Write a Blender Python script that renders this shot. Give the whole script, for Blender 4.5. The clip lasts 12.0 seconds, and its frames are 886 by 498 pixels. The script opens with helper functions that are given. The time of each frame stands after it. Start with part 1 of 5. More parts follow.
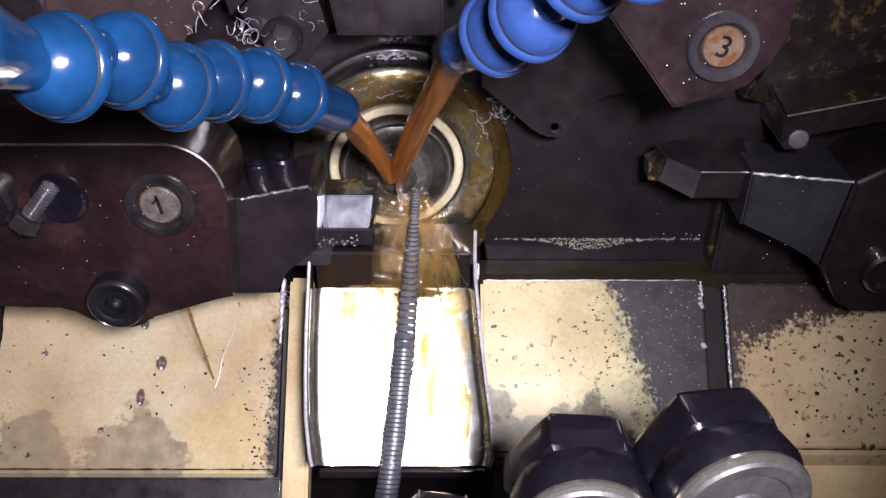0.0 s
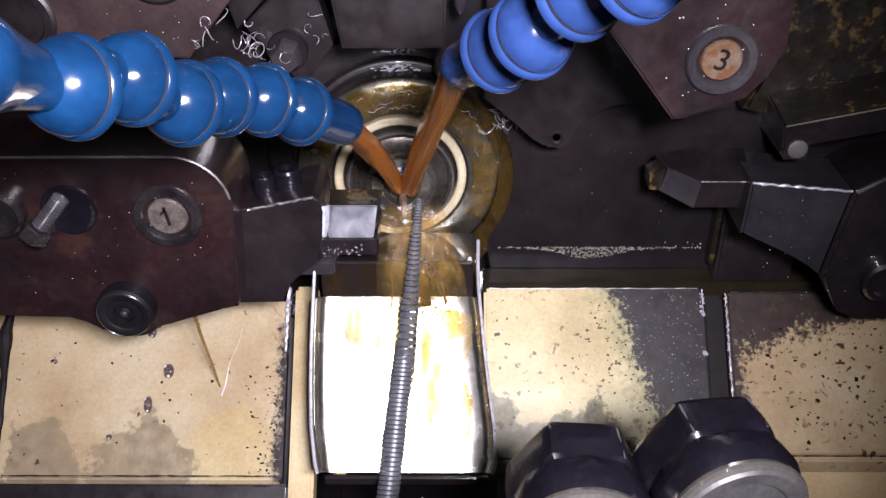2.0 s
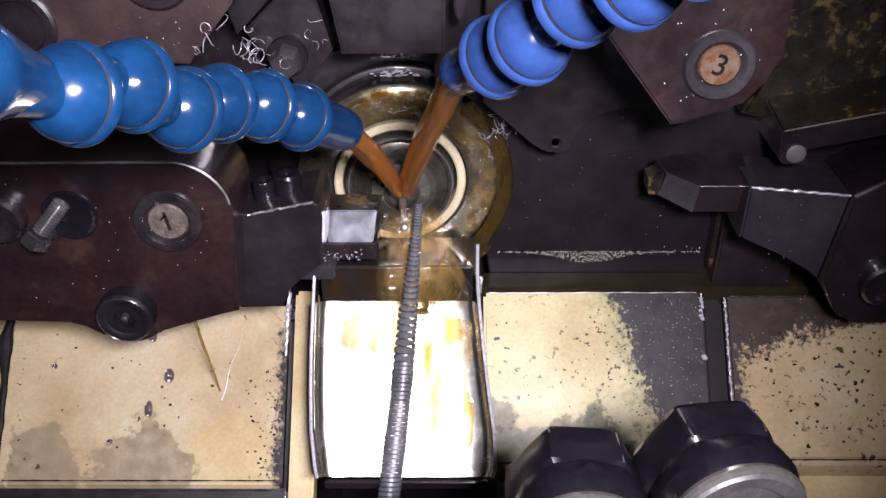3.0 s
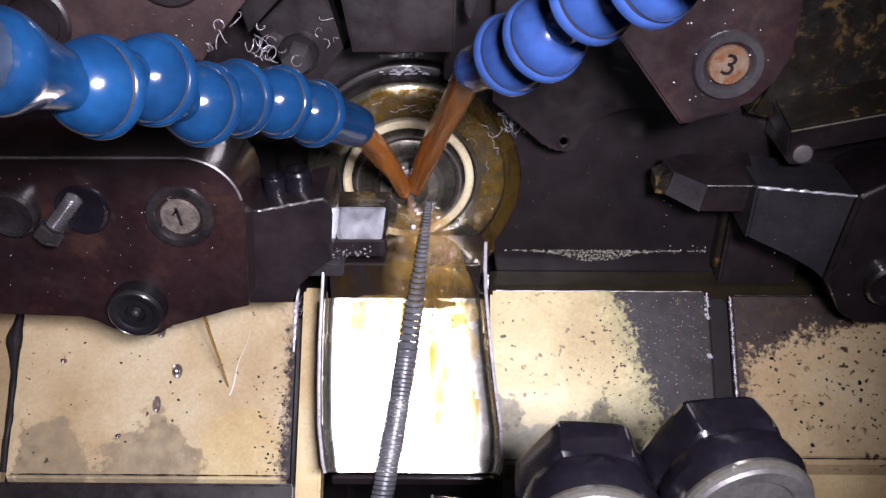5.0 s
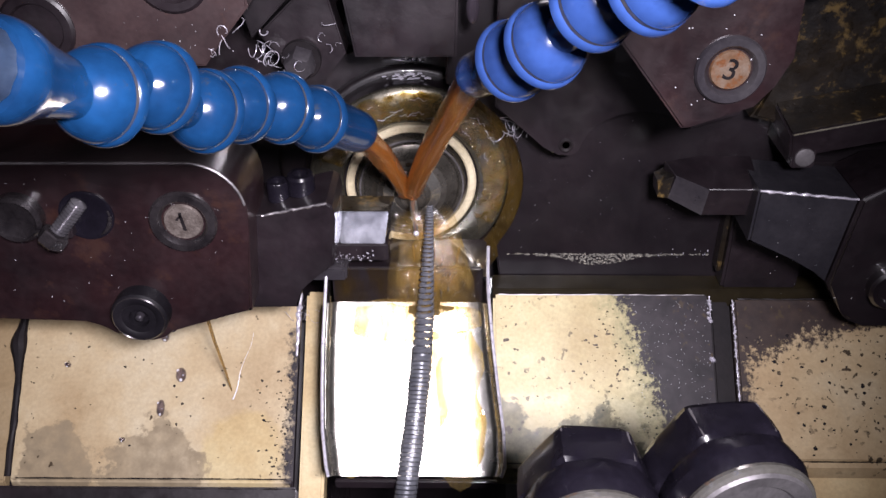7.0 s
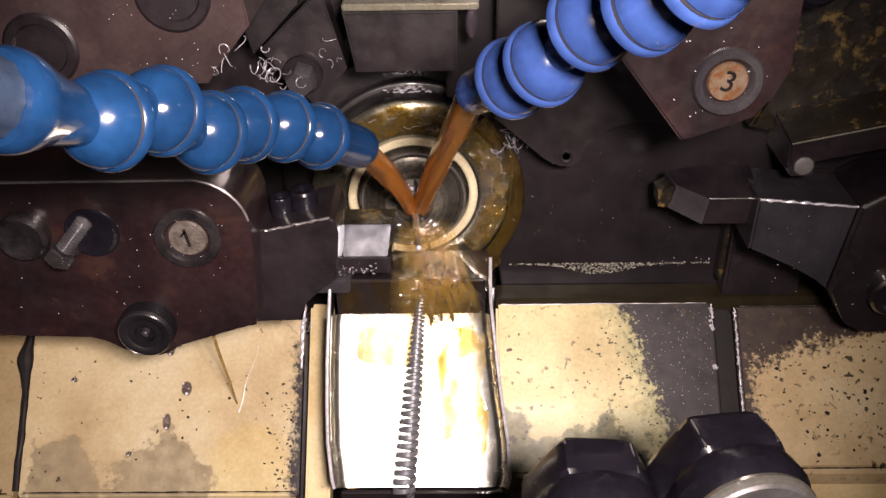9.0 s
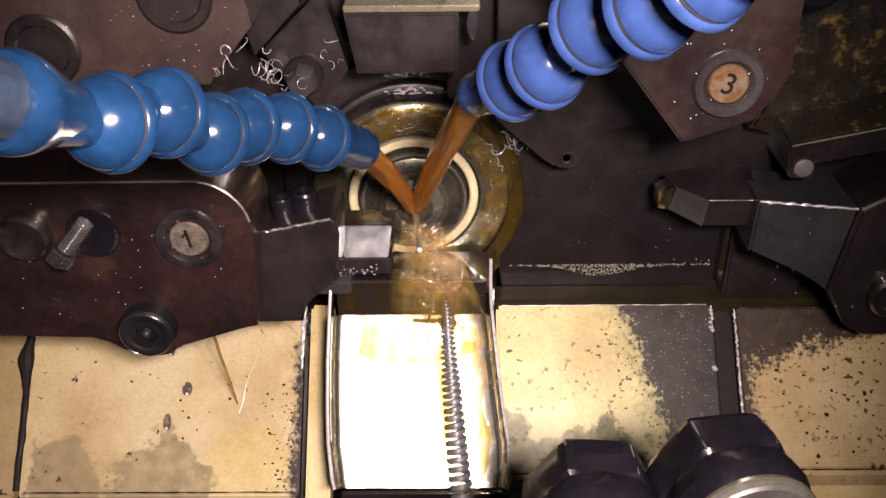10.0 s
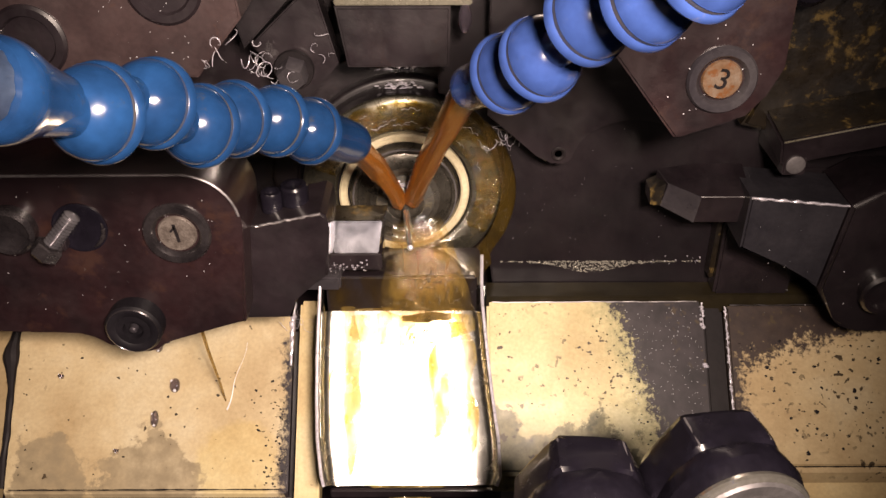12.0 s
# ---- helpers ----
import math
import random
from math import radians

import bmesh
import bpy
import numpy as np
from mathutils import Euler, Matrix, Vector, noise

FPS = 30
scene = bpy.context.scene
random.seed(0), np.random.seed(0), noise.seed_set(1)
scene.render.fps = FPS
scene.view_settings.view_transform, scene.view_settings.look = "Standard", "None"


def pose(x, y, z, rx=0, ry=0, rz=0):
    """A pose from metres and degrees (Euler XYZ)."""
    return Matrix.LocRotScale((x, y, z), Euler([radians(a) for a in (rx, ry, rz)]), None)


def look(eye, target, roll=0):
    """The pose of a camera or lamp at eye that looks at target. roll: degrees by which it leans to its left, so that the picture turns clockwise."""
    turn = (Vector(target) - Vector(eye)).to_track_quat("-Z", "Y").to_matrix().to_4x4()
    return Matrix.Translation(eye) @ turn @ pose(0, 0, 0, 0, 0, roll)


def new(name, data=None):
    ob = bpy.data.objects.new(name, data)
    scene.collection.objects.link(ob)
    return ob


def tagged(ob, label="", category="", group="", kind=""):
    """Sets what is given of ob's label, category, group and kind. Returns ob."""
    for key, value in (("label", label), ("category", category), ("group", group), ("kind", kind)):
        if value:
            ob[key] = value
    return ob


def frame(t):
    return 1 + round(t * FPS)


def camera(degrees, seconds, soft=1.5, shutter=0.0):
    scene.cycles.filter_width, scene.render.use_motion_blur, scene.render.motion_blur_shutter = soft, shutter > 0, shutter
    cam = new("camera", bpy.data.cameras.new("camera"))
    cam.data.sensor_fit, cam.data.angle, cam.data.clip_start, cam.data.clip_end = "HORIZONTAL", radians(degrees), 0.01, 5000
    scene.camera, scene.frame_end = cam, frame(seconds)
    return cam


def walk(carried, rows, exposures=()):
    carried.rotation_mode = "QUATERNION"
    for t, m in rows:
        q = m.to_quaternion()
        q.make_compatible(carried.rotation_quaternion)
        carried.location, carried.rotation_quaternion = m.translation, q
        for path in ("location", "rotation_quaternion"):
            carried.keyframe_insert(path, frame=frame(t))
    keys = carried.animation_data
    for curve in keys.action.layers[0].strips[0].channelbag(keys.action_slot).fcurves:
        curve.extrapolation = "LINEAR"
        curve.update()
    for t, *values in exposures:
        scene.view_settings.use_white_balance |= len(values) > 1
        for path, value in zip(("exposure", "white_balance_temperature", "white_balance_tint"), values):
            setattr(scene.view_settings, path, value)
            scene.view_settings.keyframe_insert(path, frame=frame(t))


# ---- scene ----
cam = camera(52.5, 12.0)
PATH = [
    (0, (0.0159, -0.2710, 0.1426), (0.0153, 0.5682, -0.4011), 0.06),
    (0.5, (0.0158, -0.2711, 0.1428), (0.0158, 0.5684, -0.4006), 0.02),
    (1, (0.0165, -0.2708, 0.1446), (0.0157, 0.5697, -0.3973), -0.38),
    (1.5, (0.0163, -0.2722, 0.1448), (0.0123, 0.5687, -0.3964), -0.27),
    (2, (0.0166, -0.2732, 0.1457), (0.0098, 0.5690, -0.3935), -0.26),
    (2.5, (0.0168, -0.2728, 0.1456), (0.0122, 0.5699, -0.3928), -0.22),
    (3, (0.0168, -0.2737, 0.1463), (0.0098, 0.5708, -0.3893), -0.34),
    (5, (0.0143, -0.2760, 0.1463), (0.0069, 0.5692, -0.3881), 0.01),
    (5.5, (0.0149, -0.2755, 0.1467), (0.0069, 0.5694, -0.3882), -0.17),
    (6, (0.0149, -0.2755, 0.1465), (0.0073, 0.5700, -0.3875), -0.01),
    (6.5, (0.0148, -0.2766, 0.1473), (0.0015, 0.5694, -0.3858), -0.31),
    (7, (0.0146, -0.2762, 0.1473), (0.0032, 0.5700, -0.3854), -0.22),
    (9, (0.0147, -0.2767, 0.1502), (0.0004, 0.5725, -0.3776), -1.02),
    (9.5, (0.0146, -0.2771, 0.1504), (0.0001, 0.5734, -0.3753), -0.98),
    (10, (0.0143, -0.2770, 0.1507), (0.0008, 0.5725, -0.3768), -0.88),
    (10.5, (0.0142, -0.2765, 0.1500), (0.0041, 0.5731, -0.3773), -0.75),
    (11, (0.0141, -0.2759, 0.1503), (0.0068, 0.5734, -0.3776), -0.76),
    (11.5, (0.0139, -0.2759, 0.1490), (0.0086, 0.5723, -0.3806), -0.48),
    (12, (0.0135, -0.2757, 0.1491), (0.0129, 0.5726, -0.3805), -0.23),
]
walk(cam, [(t, look(eye, target, roll)) for t, eye, target, roll in PATH],
     [(0, 0.0, 6450, 12), (7, 0.0, 6450, 12), (9, 0.03, 8100, 12), (12, 0.06, 9300, 13)])

# ---- light ----
world = bpy.data.worlds.new("workshop")
scene.world = world
world.use_nodes = True
world.node_tree.nodes["Background"].inputs[0].default_value = (0.86, 0.8, 1.0, 1)
world.node_tree.nodes["Background"].inputs[1].default_value = 0.09


def spot_lamp(name, eye, target, radius, watts, colour, cone):
    data = bpy.data.lights.new(name, "SPOT")
    data.shadow_soft_size, data.energy, data.color = radius, watts, colour
    data.spot_size, data.spot_blend = radians(cone), 1.0
    ob = new(name, data)
    ob.matrix_world = look(eye, target)
    return ob


# twin lamp held just behind and beside the camera
spot_lamp("work_lamp", (0.056, -0.332, 0.203), (-0.024, -0.035, -0.014), 0.022, 11.2, (1.0, 0.94, 1.04), 67)
spot_lamp("work_lamp", (0.090, -0.316, 0.203), (-0.024, -0.035, -0.014), 0.010, 2.9, (1.0, 0.94, 1.04), 67)


# ---- materials ----
def nodes_of(name):
    m = bpy.data.materials.new(name)
    m.use_nodes = True
    return m, m.node_tree.nodes, m.node_tree.links


def noise_node(n, l, coord, scale, detail=4.0, rough=0.6):
    t = n.new("ShaderNodeTexNoise")
    t.inputs["Scale"].default_value, t.inputs["Detail"].default_value, t.inputs["Roughness"].default_value = scale, detail, rough
    l.new(coord, t.inputs["Vector"])
    return t.outputs["Fac"]


def ramp(n, l, fac, stops):
    r = n.new("ShaderNodeValToRGB")
    while len(r.color_ramp.elements) < len(stops):
        r.color_ramp.elements.new(0.5)
    for e, (p, c) in zip(r.color_ramp.elements, stops):
        e.position, e.color = p, (*c, 1) if len(c) == 3 else c
    l.new(fac, r.inputs["Fac"])
    return r.outputs["Color"]


def grey(v):
    return (v, v, v)


def mix(n, l, fac, a, b, kind="MIX"):
    m = n.new("ShaderNodeMix")
    m.data_type, m.blend_type = "RGBA", kind
    for socket, value in ((m.inputs["Factor"], fac), (m.inputs["A"], a), (m.inputs["B"], b)):
        if isinstance(value, (int, float)):
            socket.default_value = value
        elif isinstance(value, tuple):
            socket.default_value = (*value, 1)
        else:
            l.new(value, socket)
    return m.outputs["Result"]


def math_node(n, l, op, a, b=0.0, c=0.0):
    m = n.new("ShaderNodeMath")
    m.operation = op
    for socket, value in zip(m.inputs, (a, b, c)):
        if isinstance(value, (int, float)):
            socket.default_value = value
        else:
            l.new(value, socket)
    return m.outputs[0]


def steel(name, colour, dark, rough=(0.25, 0.5), metal=0.0, big=45, small=700, bump=0.15, coat=0.0, rust=None, rust_at=0.62, spec=0.5, wave=0.0, film=0.05):
    """Worn, oily metal: two scales of colour, uneven gloss, fine relief."""
    m, n, l = nodes_of(name)
    b = n["Principled BSDF"]
    co = n.new("ShaderNodeTexCoord").outputs["Object"]
    f1, f2 = noise_node(n, l, co, big, 6), noise_node(n, l, co, small, 3)
    col = ramp(n, l, f1, [(0.35, dark), (0.65, colour)])
    col = mix(n, l, 0.35, col, ramp(n, l, f2, [(0.3, grey(0.35)), (0.7, grey(1.0))]), "MULTIPLY")
    if rust:
        f3 = noise_node(n, l, co, big * 2.2, 8, 0.7)
        col = mix(n, l, ramp(n, l, f3, [(rust_at, grey(0)), (rust_at + 0.1, grey(1))]), col, rust)
    l.new(col, b.inputs["Base Color"])
    rg = ramp(n, l, noise_node(n, l, co, big * 3, 5), [(0.3, grey(rough[0])), (0.7, grey(rough[1]))])
    l.new(rg, b.inputs["Roughness"])
    b.inputs["Metallic"].default_value = metal
    b.inputs["Specular IOR Level"].default_value = spec
    b.inputs["Coat Weight"].default_value = coat
    b.inputs["Coat Roughness"].default_value = film
    bp = n.new("ShaderNodeBump")
    bp.inputs["Strength"].default_value, bp.inputs["Distance"].default_value = bump, 0.0004
    l.new(noise_node(n, l, co, small, 5), bp.inputs["Height"])
    l.new(bp.outputs["Normal"], b.inputs["Normal"])
    if wave:
        oil = n.new("ShaderNodeBump")
        oil.inputs["Strength"].default_value, oil.inputs["Distance"].default_value = wave, 0.0012
        l.new(noise_node(n, l, co, 170, 2, 0.45), oil.inputs["Height"])
        l.new(oil.outputs["Normal"], b.inputs["Coat Normal"])
    else:
        l.new(bp.outputs["Normal"], b.inputs["Coat Normal"])
    return m


def liquid(name, colour, rough, transmission, bump=0.0, scale=300, ior=1.46):
    m, n, l = nodes_of(name)
    b = n["Principled BSDF"]
    co = n.new("ShaderNodeTexCoord").outputs["Object"]
    col = mix(n, l, noise_node(n, l, co, scale * 0.6, 4), colour, tuple(c * 0.75 for c in colour))
    l.new(col, b.inputs["Base Color"])
    b.inputs["Roughness"].default_value = rough
    b.inputs["IOR"].default_value = ior
    b.inputs["Transmission Weight"].default_value = transmission
    if bump:
        bp = n.new("ShaderNodeBump")
        bp.inputs["Strength"].default_value, bp.inputs["Distance"].default_value = bump, 0.001
        l.new(noise_node(n, l, co, scale, 4), bp.inputs["Height"])
        l.new(bp.outputs["Normal"], b.inputs["Normal"])
    return m


def streaks(name, tint, edge, gloss, scale=(240, 45, 45), milk=None, body=0.0, thin_from=None, top_fade=None):
    """A thin running film: clear between tinted streaks that follow the flow."""
    m, n, l = nodes_of(name)
    n.remove(n["Principled BSDF"])
    co = n.new("ShaderNodeTexCoord").outputs["Object"]
    mp = n.new("ShaderNodeMapping")
    mp.inputs["Scale"].default_value = scale
    l.new(co, mp.inputs["Vector"])
    f = ramp(n, l, noise_node(n, l, mp.outputs["Vector"], 1.0, 5, 0.6), [(edge[0], grey(0)), (edge[1], grey(1))])
    if thin_from:
        sep = n.new("ShaderNodeSeparateXYZ")
        l.new(co, sep.inputs[0])
        g = n.new("ShaderNodeMapRange")
        g.inputs["From Min"].default_value, g.inputs["From Max"].default_value = thin_from
        l.new(sep.outputs["Z"], g.inputs["Value"])
        f = math_node(n, l, "MULTIPLY", f, g.outputs["Result"])
        gaps = ramp(n, l, noise_node(n, l, co, 150, 3, 0.5), [(0.30, grey(0.0)), (0.54, grey(1.0))])
        f = math_node(n, l, "MULTIPLY", f, gaps)
        side = n.new("ShaderNodeMapRange")
        side.inputs["From Min"].default_value, side.inputs["From Max"].default_value = 0.0085, 0.0030
        l.new(math_node(n, l, "ABSOLUTE", sep.outputs["X"]), side.inputs["Value"])
        f = math_node(n, l, "MULTIPLY", f, side.outputs["Result"])
        if top_fade:
            h = n.new("ShaderNodeMapRange")
            h.inputs["From Min"].default_value, h.inputs["From Max"].default_value = top_fade
            l.new(sep.outputs["Z"], h.inputs["Value"])
            f = math_node(n, l, "MULTIPLY", f, h.outputs["Result"])
    clear, tinted, shine, mix1, mix2 = n.new("ShaderNodeBsdfTransparent"), n.new("ShaderNodeBsdfTransparent"), n.new("ShaderNodeBsdfGlossy"), n.new("ShaderNodeMixShader"), n.new("ShaderNodeMixShader")
    tinted.inputs["Color"].default_value = (*tint, 1)
    shine.inputs["Roughness"].default_value = 0.08
    bp = n.new("ShaderNodeBump")
    bp.inputs["Strength"].default_value, bp.inputs["Distance"].default_value = 0.8, 0.002
    l.new(f, bp.inputs["Height"])
    l.new(bp.outputs["Normal"], shine.inputs["Normal"])
    mix1.inputs[0].default_value = gloss
    if milk:
        milky, mix0 = n.new("ShaderNodeBsdfDiffuse"), n.new("ShaderNodeMixShader")
        milky.inputs["Color"].default_value = (*milk, 1)
        mix0.inputs[0].default_value = body
        l.new(tinted.outputs[0], mix0.inputs[1])
        l.new(milky.outputs[0], mix0.inputs[2])
        l.new(mix0.outputs[0], mix1.inputs[1])
    else:
        l.new(tinted.outputs[0], mix1.inputs[1])
    l.new(shine.outputs[0], mix1.inputs[2])
    l.new(f, mix2.inputs[0])
    l.new(clear.outputs[0], mix2.inputs[1])
    l.new(mix1.outputs[0], mix2.inputs[2])
    l.new(mix2.outputs[0], n["Material Output"].inputs["Surface"])
    return m


def tray_paint(name, stains, spots=0.66, grimes=((0.010, 0.008, 0.010), (0.030, 0.024, 0.028)), soft=(), soft_colour=(0.165, 0.13, 0.085), glaze=(), tone=(1.0, 1.0, 1.0), halo=0.0):
    """Ochre tray sheet. stains: groups of (wx, wy, place, raggedness); a group stains where all its wx * x + wy * y > place. soft: pale dried stains, as x, y and two radii; glaze: the same, for a yellow film."""
    m, n, l = nodes_of(name)
    b = n["Principled BSDF"]
    co = n.new("ShaderNodeTexCoord").outputs["Object"]
    xyz = n.new("ShaderNodeSeparateXYZ")
    l.new(co, xyz.inputs[0])
    base = ramp(n, l, noise_node(n, l, co, 28, 5), [(0.3, (0.40, 0.285, 0.14)), (0.5, (0.52, 0.405, 0.22)), (0.72, (0.60, 0.52, 0.33))])
    fine = ramp(n, l, noise_node(n, l, co, 900, 3), [(0.3, grey(0.72)), (0.7, grey(1.0))])
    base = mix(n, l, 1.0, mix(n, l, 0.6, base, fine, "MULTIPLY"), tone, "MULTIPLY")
    edge = math_node(n, l, "MULTIPLY_ADD", math_node(n, l, "SUBTRACT", noise_node(n, l, co, 520, 4, 0.7), 0.5), 1.0, math_node(n, l, "SUBTRACT", noise_node(n, l, co, 70, 9, 0.7), 0.5))

    def cover(groups, sharp=130.0, grow=0.0):
        wet = None
        for group in groups:
            g = None
            for wx, wy, place, amp in group:
                d = math_node(n, l, "MULTIPLY_ADD", xyz.outputs[0], wx, math_node(n, l, "MULTIPLY_ADD", xyz.outputs[1], wy, math_node(n, l, "MULTIPLY_ADD", edge, amp, -place)))
                g = d if g is None else math_node(n, l, "MINIMUM", g, d)
            wet = g if wet is None else math_node(n, l, "MAXIMUM", wet, g)
        return ramp(n, l, math_node(n, l, "MULTIPLY_ADD", wet, sharp, 0.5 + grow * sharp), [(0.3, grey(0)), (0.7, grey(1))])

    slow = math_node(n, l, "SUBTRACT", noise_node(n, l, co, 62, 7, 0.62), 0.5)

    def blots(ovals, ragged, sharp):
        wet = None
        for cx, cy, rx, ry in ovals:
            px = math_node(n, l, "MULTIPLY_ADD", xyz.outputs[0], 1 / rx, -cx / rx)
            py = math_node(n, l, "MULTIPLY_ADD", xyz.outputs[1], 1 / ry, -cy / ry)
            d = math_node(n, l, "SQRT", math_node(n, l, "MULTIPLY_ADD", px, px, math_node(n, l, "MULTIPLY", py, py)))
            d = math_node(n, l, "MULTIPLY_ADD", slow, ragged, math_node(n, l, "SUBTRACT", 1.0, d))
            wet = d if wet is None else math_node(n, l, "MAXIMUM", wet, d)
        return ramp(n, l, math_node(n, l, "MULTIPLY_ADD", wet, sharp, 0.5), [(0.2, grey(0)), (0.8, grey(1))])

    if glaze:
        base = mix(n, l, mix(n, l, 1.0, blots(glaze, 1.4, 2.2), grey(0.6), "MULTIPLY"), base, mix(n, l, 1.0, base, (1.04, 0.98, 0.70), "MULTIPLY"))
    if soft:
        mottle = ramp(n, l, noise_node(n, l, co, 210, 4), [(0.3, grey(0.55)), (0.65, grey(1.0))])
        base = mix(n, l, mix(n, l, 1.0, blots(soft, 3.4, 4.0), mottle, "MULTIPLY"), base, soft_colour)
    if halo:
        base = mix(n, l, mix(n, l, 1.0, cover(stains, 60.0, halo), grey(0.55), "MULTIPLY"), base, (0.17, 0.175, 0.085))
    if stains:
        mask = cover(stains)
        grime = ramp(n, l, noise_node(n, l, co, 160, 5), [(0.3, grimes[0]), (0.7, grimes[1])])
        base = mix(n, l, mask, base, grime)
    dots = ramp(n, l, noise_node(n, l, co, 420, 2, 0.4), [(spots, grey(0)), (spots + 0.03, grey(1))])
    gate = ramp(n, l, noise_node(n, l, co, 40, 3), [(0.42, grey(0)), (0.55, grey(1))])
    base = mix(n, l, mix(n, l, 1.0, dots, gate, "MULTIPLY"), base, (0.05, 0.035, 0.02))
    l.new(base, b.inputs["Base Color"])
    rg = ramp(n, l, noise_node(n, l, co, 120, 4), [(0.3, grey(0.38)), (0.7, grey(0.55))])
    l.new(rg, b.inputs["Roughness"])
    b.inputs["Specular IOR Level"].default_value = 0.2
    b.inputs["Coat Weight"].default_value = 0.10
    b.inputs["Coat Roughness"].default_value = 0.3
    bp = n.new("ShaderNodeBump")
    bp.inputs["Strength"].default_value, bp.inputs["Distance"].default_value = 0.12, 0.0005
    l.new(noise_node(n, l, co, 350, 5), bp.inputs["Height"])
    l.new(bp.outputs["Normal"], b.inputs["Normal"])
    return m


BLACK = steel("blackened_steel", (0.0165, 0.0112, 0.0138), (0.0062, 0.0044, 0.0057), (0.3, 0.5), 0.0, 40, 420, 0.15, coat=0.9, wave=0.09)
BROWN = steel("brown_oily_steel", (0.046, 0.028, 0.028), (0.020, 0.0125, 0.0135), (0.3, 0.5), 0.0, 35, 650, 0.12, coat=0.8, rust=(0.055, 0.027, 0.02), rust_at=0.60, wave=0.09)
GREY = steel("grey_steel", (0.085, 0.078, 0.085), (0.045, 0.04, 0.048), (0.25, 0.42), 0.5, 60, 800, 0.1)
WORN = steel("worn_black_steel", (0.045, 0.039, 0.042), (0.016, 0.0135, 0.0155), (0.2, 0.35), 0.5, 120, 900, 0.15, coat=0.7, wave=0.09)
RING = steel("grey_bush_steel", (0.24, 0.225, 0.23), (0.14, 0.13, 0.135), (0.3, 0.45), 0.6, 150, 900, 0.12)
GROUND = steel("ground_tool_steel", (0.47, 0.48, 0.53), (0.27, 0.28, 0.33), (0.16, 0.26), 0.92, 40, 1200, 0.03)
COLLET = steel("stepped_collet_steel", (0.2, 0.185, 0.16), (0.1, 0.09, 0.075), (0.22, 0.36), 0.8, 120, 900, 0.08)
POLISH = steel("polished_steel", (0.7, 0.68, 0.62), (0.55, 0.52, 0.46), (0.14, 0.22), 0.9, 120, 900, 0.04)
# pale steel for swarf and bright edges, and for modelled highlights
WETGLINT = steel("wet_glint", (0.75, 0.73, 0.8), (0.5, 0.48, 0.55), (0.25, 0.4), 0.5, 300, 900, 0.2)
PLATE = steel("oily_face_plate", (0.0115, 0.0080, 0.0100), (0.0058, 0.0042, 0.0056), (0.35, 0.5), 0.0, 30, 500, 0.08, coat=0.35, spec=0.35, wave=0.09, film=0.22)
HOLD = steel("ground_dark_steel", (0.040, 0.037, 0.044), (0.024, 0.0225, 0.028), (0.28, 0.42), 0.3, 60, 600, 0.12, coat=0.7, wave=0.09)
FACE = steel("turned_end_steel", (0.3, 0.285, 0.29), (0.19, 0.18, 0.185), (0.28, 0.42), 0.75, 120, 900, 0.06)
BROWN_DARK = steel("brown_oily_steel_dark", (0.0205, 0.0082, 0.0094), (0.0085, 0.0042, 0.0054), (0.3, 0.5), 0.0, 35, 420, 0.15, coat=0.5, rust=(0.027, 0.0118, 0.0095), rust_at=0.56, wave=0.05, film=0.22)
CAP = steel("oily_turned_steel", (0.20, 0.185, 0.145), (0.10, 0.092, 0.07), (0.2, 0.34), 0.8, 70, 900, 0.08, coat=0.6, wave=0.09)
SATIN = steel("turned_steel", (0.30, 0.285, 0.23), (0.19, 0.175, 0.13), (0.22, 0.36), 0.5, 70, 900, 0.08)
CHUTE = steel("polished_chute_sheet", (0.78, 0.76, 0.7), (0.66, 0.63, 0.55), (0.22, 0.3), 1.0, 60, 500, 0.05)
CASTING = steel("stained_casting", (0.019, 0.013, 0.007), (0.006, 0.005, 0.0045), (0.25, 0.45), 0.0, 60, 500, 0.5, coat=0.8, rust=(0.125, 0.082, 0.028), rust_at=0.55, wave=0.5)
MARKER = steel("stamped_marker", (0.21, 0.18, 0.16), (0.1, 0.08, 0.07), (0.2, 0.45), 0.4, 420, 1500, 0.6)
RUSTY = steel("rusty_marker", (0.19, 0.145, 0.11), (0.13, 0.062, 0.026), (0.35, 0.55), 0.2, 160, 1500, 0.3, rust=(0.13, 0.048, 0.015), rust_at=0.5)
INK = steel("stamp_recess", (0.014, 0.011, 0.012), (0.008, 0.007, 0.008), (0.4, 0.6), spec=0.12)
THREAD = steel("threaded_steel", (0.26, 0.25, 0.27), (0.09, 0.085, 0.095), (0.16, 0.28), 0.6, 90, 900, 0.1)
NYLON = steel("white_nylon", (0.62, 0.55, 0.38), (0.5, 0.43, 0.28), (0.35, 0.5), 0.0, 80, 800, 0.08)
BLUE_L = steel("blue_plastic", (0.0055, 0.036, 0.108), (0.0038, 0.020, 0.060), (0.10, 0.20), 0.0, 60, 260, 0.10, rust=(0.022, 0.030, 0.044), rust_at=0.60, spec=0.6)
BLUE_R = steel("royal_blue_plastic", (0.024, 0.056, 0.190), (0.014, 0.031, 0.110), (0.10, 0.20), 0.0, 60, 260, 0.12, rust=(0.060, 0.070, 0.13), rust_at=0.61, spec=0.7)
SCREW = steel("oily_black_screw", (0.010, 0.0085, 0.011), (0.005, 0.0043, 0.006), (0.45, 0.6), 0.0, 60, 700, 0.08, spec=0.2)
